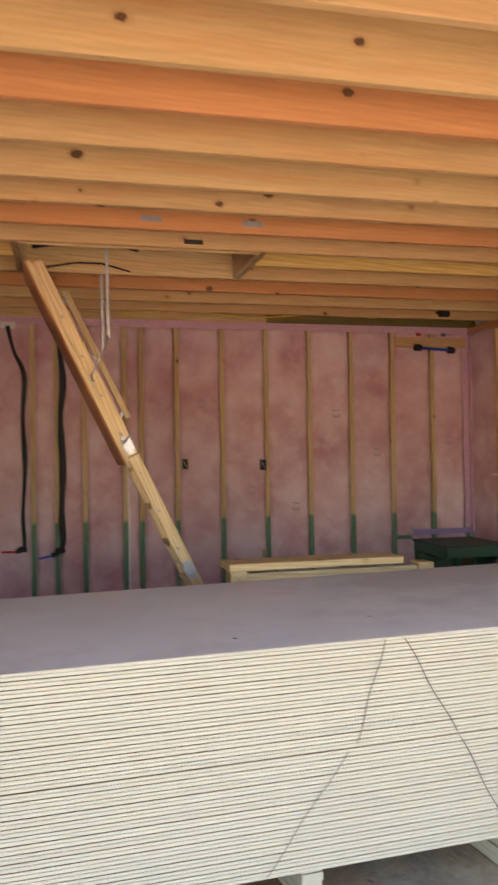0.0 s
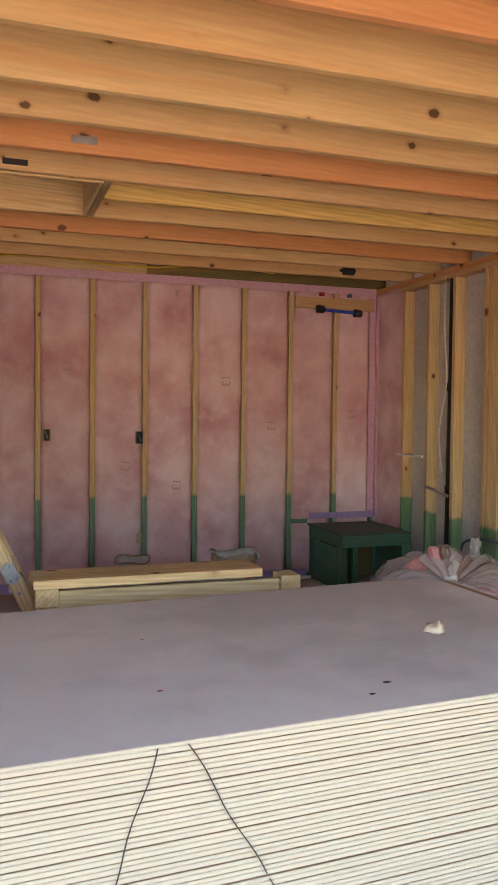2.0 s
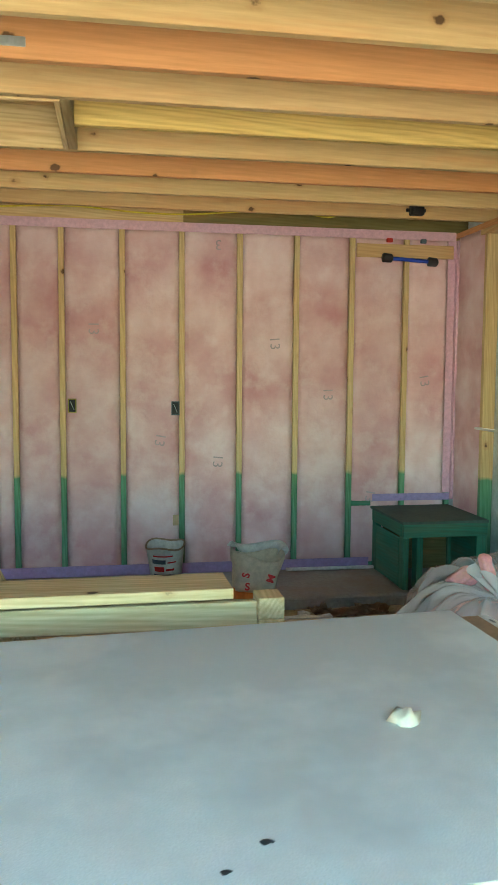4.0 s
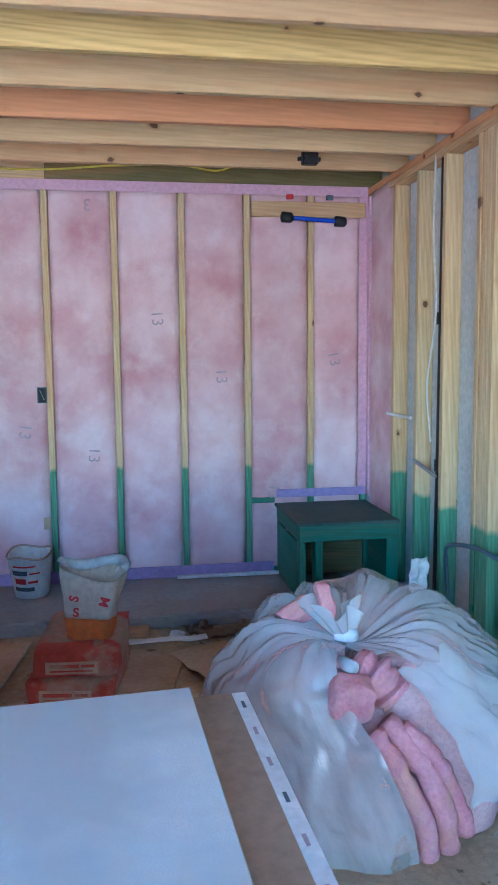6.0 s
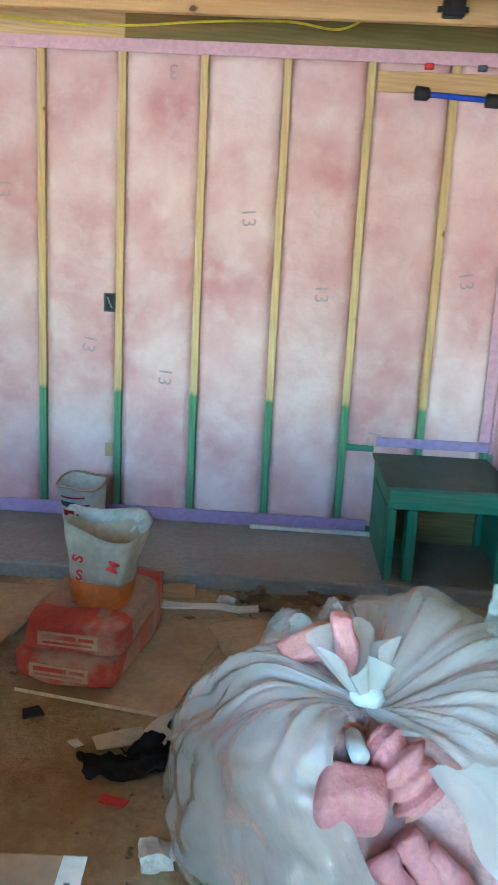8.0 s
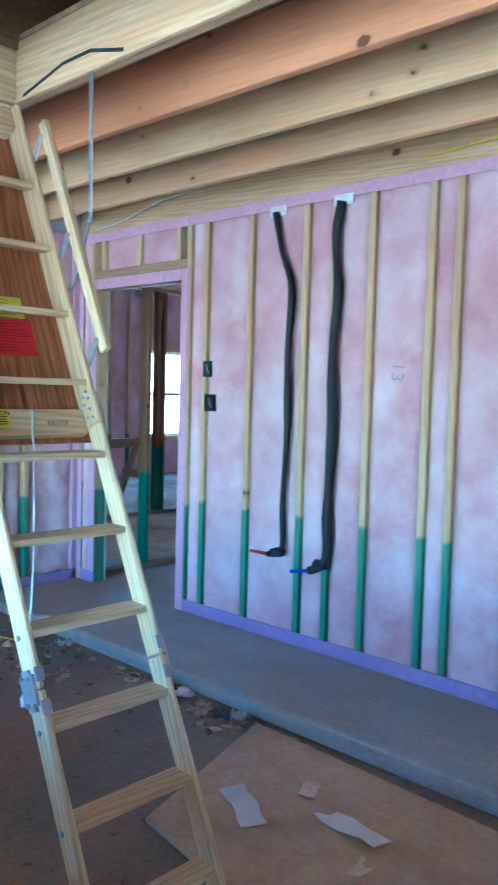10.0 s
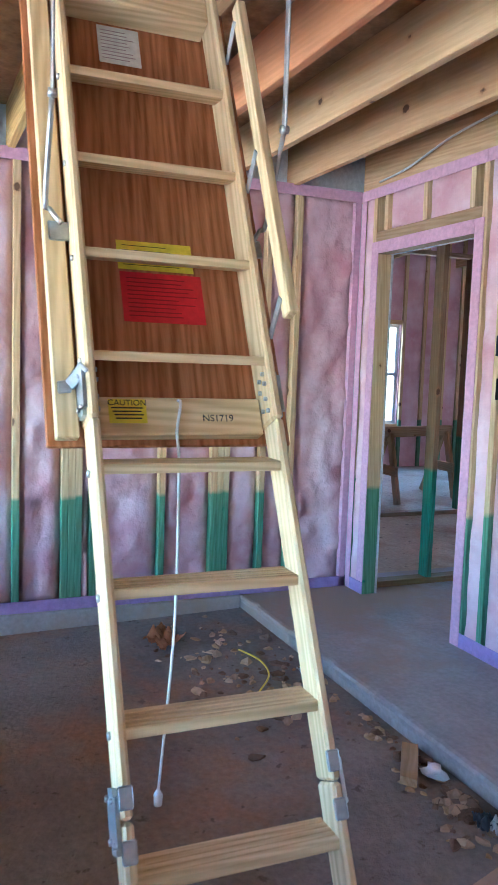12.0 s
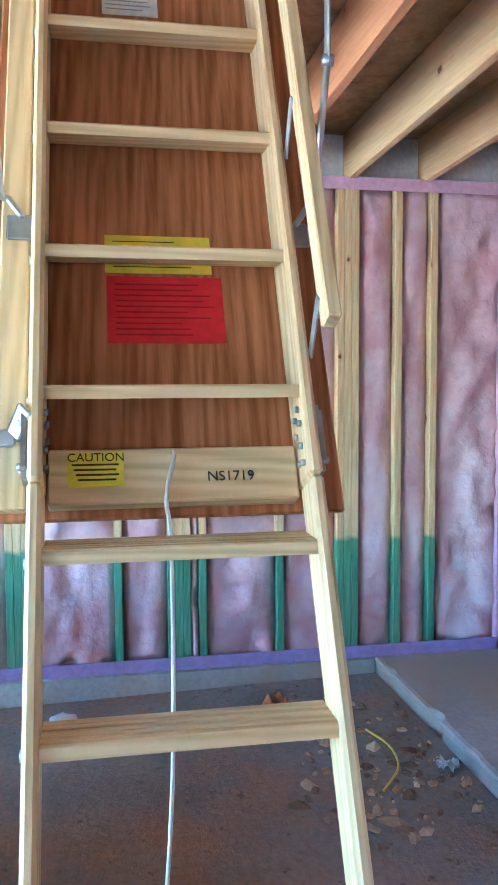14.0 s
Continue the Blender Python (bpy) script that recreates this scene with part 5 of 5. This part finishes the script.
# black wrapped pipes with plates and stubs
for x_top, pts, col, lab in (
    (-3.773, [(-3.773, -0.03, 2.36), (-3.80, -0.03, 2.18), (-3.775, -0.03, 1.9), (-3.80, -0.03, 1.6), (-3.785, -0.03, 1.2), (-3.80, -0.03, 0.8), (-3.79, -0.03, 0.56), (-3.82, -0.05, 0.48), (-3.88, -0.07, 0.45)], M_BLUE, "black wrapped pipe with a blue end on the wall"),
    (-4.22, [(-4.22, -0.03, 2.36), (-4.17, -0.03, 2.15), (-4.09, -0.03, 1.95), (-4.105, -0.03, 1.6), (-4.09, -0.03, 1.2), (-4.11, -0.03, 0.8), (-4.10, -0.03, 0.56), (-4.12, -0.05, 0.50), (-4.17, -0.08, 0.495)], M_REDTUBE, "black wrapped pipe with a red end on the wall")):
    p = empty("wall_pipe", lab, "pipe", "black wall pipes")
    cp = curve_points(pts, 5)
    wide = x_top > -4
    tube("wrap", cp, 0.026, M_BLACK, p, radii=[(0.034 if wide else 0.022) * (0.8 + 0.35 * noise.noise(q * 4)) for q in cp], sides=10)
    end = Vector(pts[-1])
    tube("pipe_end", [end, end + Vector((-0.11, -0.015, -0.02 if wide else 0.002))], 0.009, col, p)
    lump_ob = lump("elbow", 0.04, x_top, M_BLACK, 0.9)
    lump_ob.parent = p
    lump_ob.location = Vector(pts[-2])
    box("top_plate", (x_top - 0.06, -0.012, 2.345), (x_top + 0.06, -0.007, 2.40), M_WHITE, p)

# ---- fittings on the right wall ----
bp = empty("drain_pipe", "black plastic vent pipe between the studs", "pipe")
cp = [(0.045, -1.10, 0.05), (0.045, -1.115, 0.75), (0.045, -1.125, 1.5), (0.045, -1.13, 2.38)]
tube("pipe_run", cp, 0.03, M_BLACK, bp, sides=14)
for z in (0.80, 1.55):
    tube("coupling", [(0.045, -1.117, z), (0.045, -1.118, z + 0.06)], 0.037, M_BLACK, bp, sides=14)
tagged(tube("loose_cable", curve_points([(0.0, -1.09, 2.38), (-0.01, -1.10, 2.0), (0.0, -1.12, 1.6), (-0.012, -1.05, 1.25), (0.0, -1.08, 0.95)], 5), 0.005, M_WIREW), "thin pale cable hanging beside the pipe", "cable")
tagged(box("nail_plate", (-0.02, -0.82, 1.045), (-0.002, -0.43, 1.062), M_WHITE, bevel=0.003), "pale pipe clip across the studs", "clip", "pipe clips")
ob = tagged(plank("nail_plate", (-0.012, -0.87, 0.83), (-0.014, -1.19, 0.785), 0.012, 0.02, M_STEEL), "grey metal strap across the studs", "clip", "pipe clips")
hs = tagged(tube("flex_hose", curve_points([(0.0, -1.9, 0.52), (-0.05, -1.75, 0.55), (-0.09, -1.55, 0.52), (-0.05, -1.42, 0.42), (-0.03, -1.40, 0.25), (-0.06, -1.5, 0.05)], 5), 0.010, M_BOXBLUE), "dark blue flexible hose hanging from the wall", "hose")
duct = crumpled_sheet("plastic_scrap", 0.075, 0.13, M_WRAP, 61, 0.05, "torn pale plastic scrap standing on the bag", "plastic")
duct.matrix_world = pose(-0.538, -2.28, 0.60, 78, 8, 10)

# joist hardware
for x in (-2.797, -3.344):
    tagged(box("tie_plate", (x - 0.055, -2.764, 2.478), (x + 0.055, -2.7605, 2.510), M_STEEL), "small galvanised plate on a joist", "tie plate", "tie plates")
tagged(box("joist_slot", (-3.117, -2.4235, 2.462), (-3.007, -2.4205, 2.489), M_BLACK), "black slot cut in a joist edge", "slot")

# ---- rubble and litter near the step ----
rg = random.Random(11)
M_SOIL = mottled("dry_soil", (0.13, 0.085, 0.055), (0.24, 0.16, 0.10), 12.0, 0.95, 0.5, fine=80.0)


def shard(name, rng, r, mat):
    """A broken flake: an uneven many-sided plate with a humped top."""
    bm = bmesh.new()
    n = rng.randint(5, 8)
    long, hump = rng.uniform(0.9, 1.9), rng.uniform(0.4, 1.0) * r
    rim = []
    for i in range(n):
        a, q = i * math.tau / n + rng.uniform(-0.3, 0.3), r * rng.uniform(0.55, 1.15)
        rim.append((math.cos(a) * q * long, math.sin(a) * q))
    foot = [bm.verts.new((x, y, -0.004)) for x, y in rim]
    edge = [bm.verts.new((x, y, rng.uniform(0.1, 0.5) * hump)) for x, y in rim]
    peak = bm.verts.new((rng.uniform(-0.3, 0.3) * r, rng.uniform(-0.3, 0.3) * r, hump))
    for i in range(n):
        j = (i + 1) % n
        bm.faces.new((foot[i], foot[j], edge[j], edge[i]))
        bm.faces.new((edge[i], edge[j], peak))
    bm.faces.new(foot[::-1])
    return part(name, bm, mat)


for k in range(290):
    x, y = rg.gauss(-5.2, 0.34), rg.gauss(-1.08, 0.15)
    if k > 210:
        x, y = rg.gauss(-3.80, 0.22), rg.gauss(-0.84, 0.06)
    elif k > 150:
        x, y = rg.uniform(-5.0, -3.3), rg.gauss(-0.80, 0.05)
    y = min(max(y, -1.6), -0.78)
    mat = rg.choice((M_SOIL, M_SOIL, M_SOIL, M_BROWNPAPER, M_BROWNPAPER, M_OLD, M_CARD))
    lab = { M_PAPER.name: ("paper_scrap", "pale torn paper scrap on the floor", "paper")}.get(mat.name, ("debris_clod", "brown clod of building debris on the floor", "debris"))
    d = tagged(shard(lab[0], rg, rg.choice((0.006, 0.009, 0.012, 0.016, 0.022, 0.03)), mat), lab[1], lab[2], "floor debris")
    d.matrix_world = pose(max(x, XL + 0.1), y, floor_z(y) + 0.003, rg.uniform(-7, 7), rg.uniform(-7, 7), rg.uniform(0, 360))
M_ORANGE_DULL = mottled("orange_brown_paper", (0.42, 0.17, 0.07), (0.58, 0.27, 0.12), 8.0, 0.8, 0.2)
ob = crumpled_sheet("paper_bag", 0.20, 0.15, M_ORANGE_DULL, 41, 0.13, "crumpled orange-brown paper by the wall", "paper")
ob.matrix_world = pose(-5.66, -1.33, floor_z(-1.33) + 0.004, 0, 0, 20)
d = tagged(lump("plastic_bottle", 0.04, 43, M_WRAP, 0.5), "crushed clear plastic bottle on the floor", "bottle")
d.matrix_world = pose(-4.04, -0.79, floor_z(-0.79) + 0.02)
flat_piece("wood_offcut", -4.10, -0.86, 0.26, 0.06, -35, M_OLD, "grey-brown wood offcut by the slab step", "offcut", 0.03)
for x, y, m, lab in ((-3.72, -0.82, M_BOXBLUE, "torn dark blue wrapper in the rubble"), (-3.66, -0.80, M_WHITE, "torn white wrapper in the rubble"), (-5.04, -0.80, M_WHITE, "small white plastic cap by the step")):
    ob = crumpled_sheet("wrapper", 0.09, 0.07, m, x * 3, 0.06, lab, "wrapper")
    ob.matrix_world = pose(x, y, floor_z(y) + 0.003, 0, 0, x * 100)
tagged(tube("yellow_strap", curve_points([(-5.43, -1.00, -0.075), (-5.25, -0.96, -0.070), (-5.07, -0.99, -0.072), (-4.93, -1.10, -0.083)], 5), 0.0045, M_WIREY), "thin yellow strap curled on the floor", "strap")
lumpb = tagged(lump("rag", 0.06, 51, M_WRAP, 0.7), "pale blue crumpled rag by the wall", "cloth")
lumpb.matrix_world = pose(-5.80, -2.30, floor_z(-2.30) + 0.02)
for k, (x, y, r) in enumerate(((-3.0, -1.1, 25), (-2.75, -1.2, 80), (-2.6, -1.35, 10), (-3.1, -1.35, 60))):
    flat_piece("paper_scrap", x, y, 0.05 + 0.03 * (k % 2), 0.28 if k % 2 else 0.12, r, M_PAPER if k % 2 else M_CREAM, "pale paper scrap on the brown sheet", "paper", 0.004, 0.03)

# ---- the room beyond the doorway ----
RX0, RX1, RY1, RH = -11.3, -2.2, 6.6, 3.25
beyond = empty("wall_beyond", "pink insulated house walls with yellow studs", "wall", kind="structure")
WZ0, WZ1 = 0.58, 2.02
WINDOWS = ((2.55, 3.72), (4.75, 5.85))
edges = [0.1] + [v for w in WINDOWS for v in w] + [RY1]
for k in range(0, len(edges), 2):
    box("insulated_panel", (RX0 - 0.1, edges[k], 0), (RX0, edges[k + 1], RH), M_PINK, beyond)
for a, b in WINDOWS:
    box("insulated_panel", (RX0 - 0.1, a, 0), (RX0, b, WZ0), M_PINK, beyond)
    box("insulated_panel", (RX0 - 0.1, a, WZ1), (RX0, b, RH), M_PINK, beyond)
box("insulated_panel", (RX0, RY1, 0), (RX1, RY1 + 0.1, RH), M_PINK, beyond)
box("insulated_panel", (RX1, 0.105, 0), (RX1 + 0.1, RY1 + 0.1, RH), M_PINK, beyond)
box("insulated_panel", (RX0 - 0.1, 0.0, 0), (XL - 0.14, 0.1, RH), M_PINK, beyond)
box("insulated_panel", (XL - 0.14, 0.105, H), (RX1, 0.2, RH), M_PINK, beyond)
for y in (0.6, 1.4, 2.1, 2.53, 3.76, 4.1, 4.45, 4.72, 5.88, 6.3):
    plank("stud", (RX0 + 0.02, y, 0), (RX0 + 0.02, y, RH), 0.05, 0.04, M_STUD, beyond, up=(1, 0, 0))
k = 0
for a, b in WINDOWS:
    k += 1
    for z in (WZ0, WZ1):
        plank("window_trim", (RX0 + 0.02, a, z), (RX0 + 0.02, b, z), 0.04, 0.06, M_PINE, beyond)
    wnd = empty("window_%d" % k, "white framed sash window letting in daylight", "window", kind="structure")
    for z in (WZ0 + 0.05, (WZ0 + WZ1) / 2, WZ1 - 0.05):
        plank("window_frame", (RX0 - 0.05, a, z), (RX0 - 0.05, b, z), 0.05, 0.045, M_WHITE, wnd)
    for y in (a + 0.03, b - 0.03):
        plank("window_frame", (RX0 - 0.05, y, WZ0), (RX0 - 0.05, y, WZ1), 0.045, 0.05, M_WHITE, wnd, up=(1, 0, 0))
tagged(box("ceiling_beyond", (RX0 - 0.1, 0.1, RH), (RX1 + 0.1, RY1 + 0.1, RH + 0.1), M_PINK), "pink insulated ceiling of the house room", "ceiling", kind="structure")
tagged(box("floor_beyond", (RX0 - 0.2, 0.0, -0.2), (XL - 0.201, RY1 + 0.2, -0.002), M_FLOOR), "grey concrete house floor", "floor", kind="structure")
partition = empty("partition_frame", "open stud partitions with green dyed feet", "partition", kind="structure")
for x, y0, ys in ((-6.04, 0.11, (0.56, 1.35)), (-8.08, 0.2, (0.9, 1.45, 2.36, 2.44, 3.3))):
    plank("sole_plate", (x, y0, 0.02), (x, RY1 - 0.8, 0.02), 0.09, 0.04, M_OLIVE if x > -7 else M_OLD, partition)
    plank("top_plate", (x, y0, 2.46), (x, RY1 - 0.8, 2.46), 0.09, 0.04, M_OLD, partition)
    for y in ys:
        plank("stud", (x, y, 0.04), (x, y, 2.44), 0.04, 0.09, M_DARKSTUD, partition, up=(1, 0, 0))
for k in range(5):
    plank("rafter", (RX0, 1.0 + k * 1.2, 2.9), (-6.2, 1.0 + k * 1.2, 3.2), 0.04, 0.14, M_PINE, partition)

horse = empty("sawhorse", "rough wooden sawhorse in the house room", "sawhorse")
hb = Vector((-8.85, 1.95, 0))
plank("beam", hb + Vector((0, 0.0, 0.72)), hb + Vector((-0.25, 1.05, 0.72)), 0.05, 0.11, M_OLD, horse)
for e in (0.10, 0.92):
    c = hb + Vector((-0.25 * e, 1.05 * e, 0))
    for sg in (-1, 1):
        plank("leg", c + Vector((0.30 * sg, -0.05, 0)), c + Vector((0.03 * sg, 0, 0.70)), 0.08, 0.04, M_OLD, horse, up=(0, 1, 0))
    plank("brace", c + Vector((-0.24, -0.04, 0.33)), c + Vector((0.24, -0.04, 0.33)), 0.035, 0.10, M_OLD, horse)
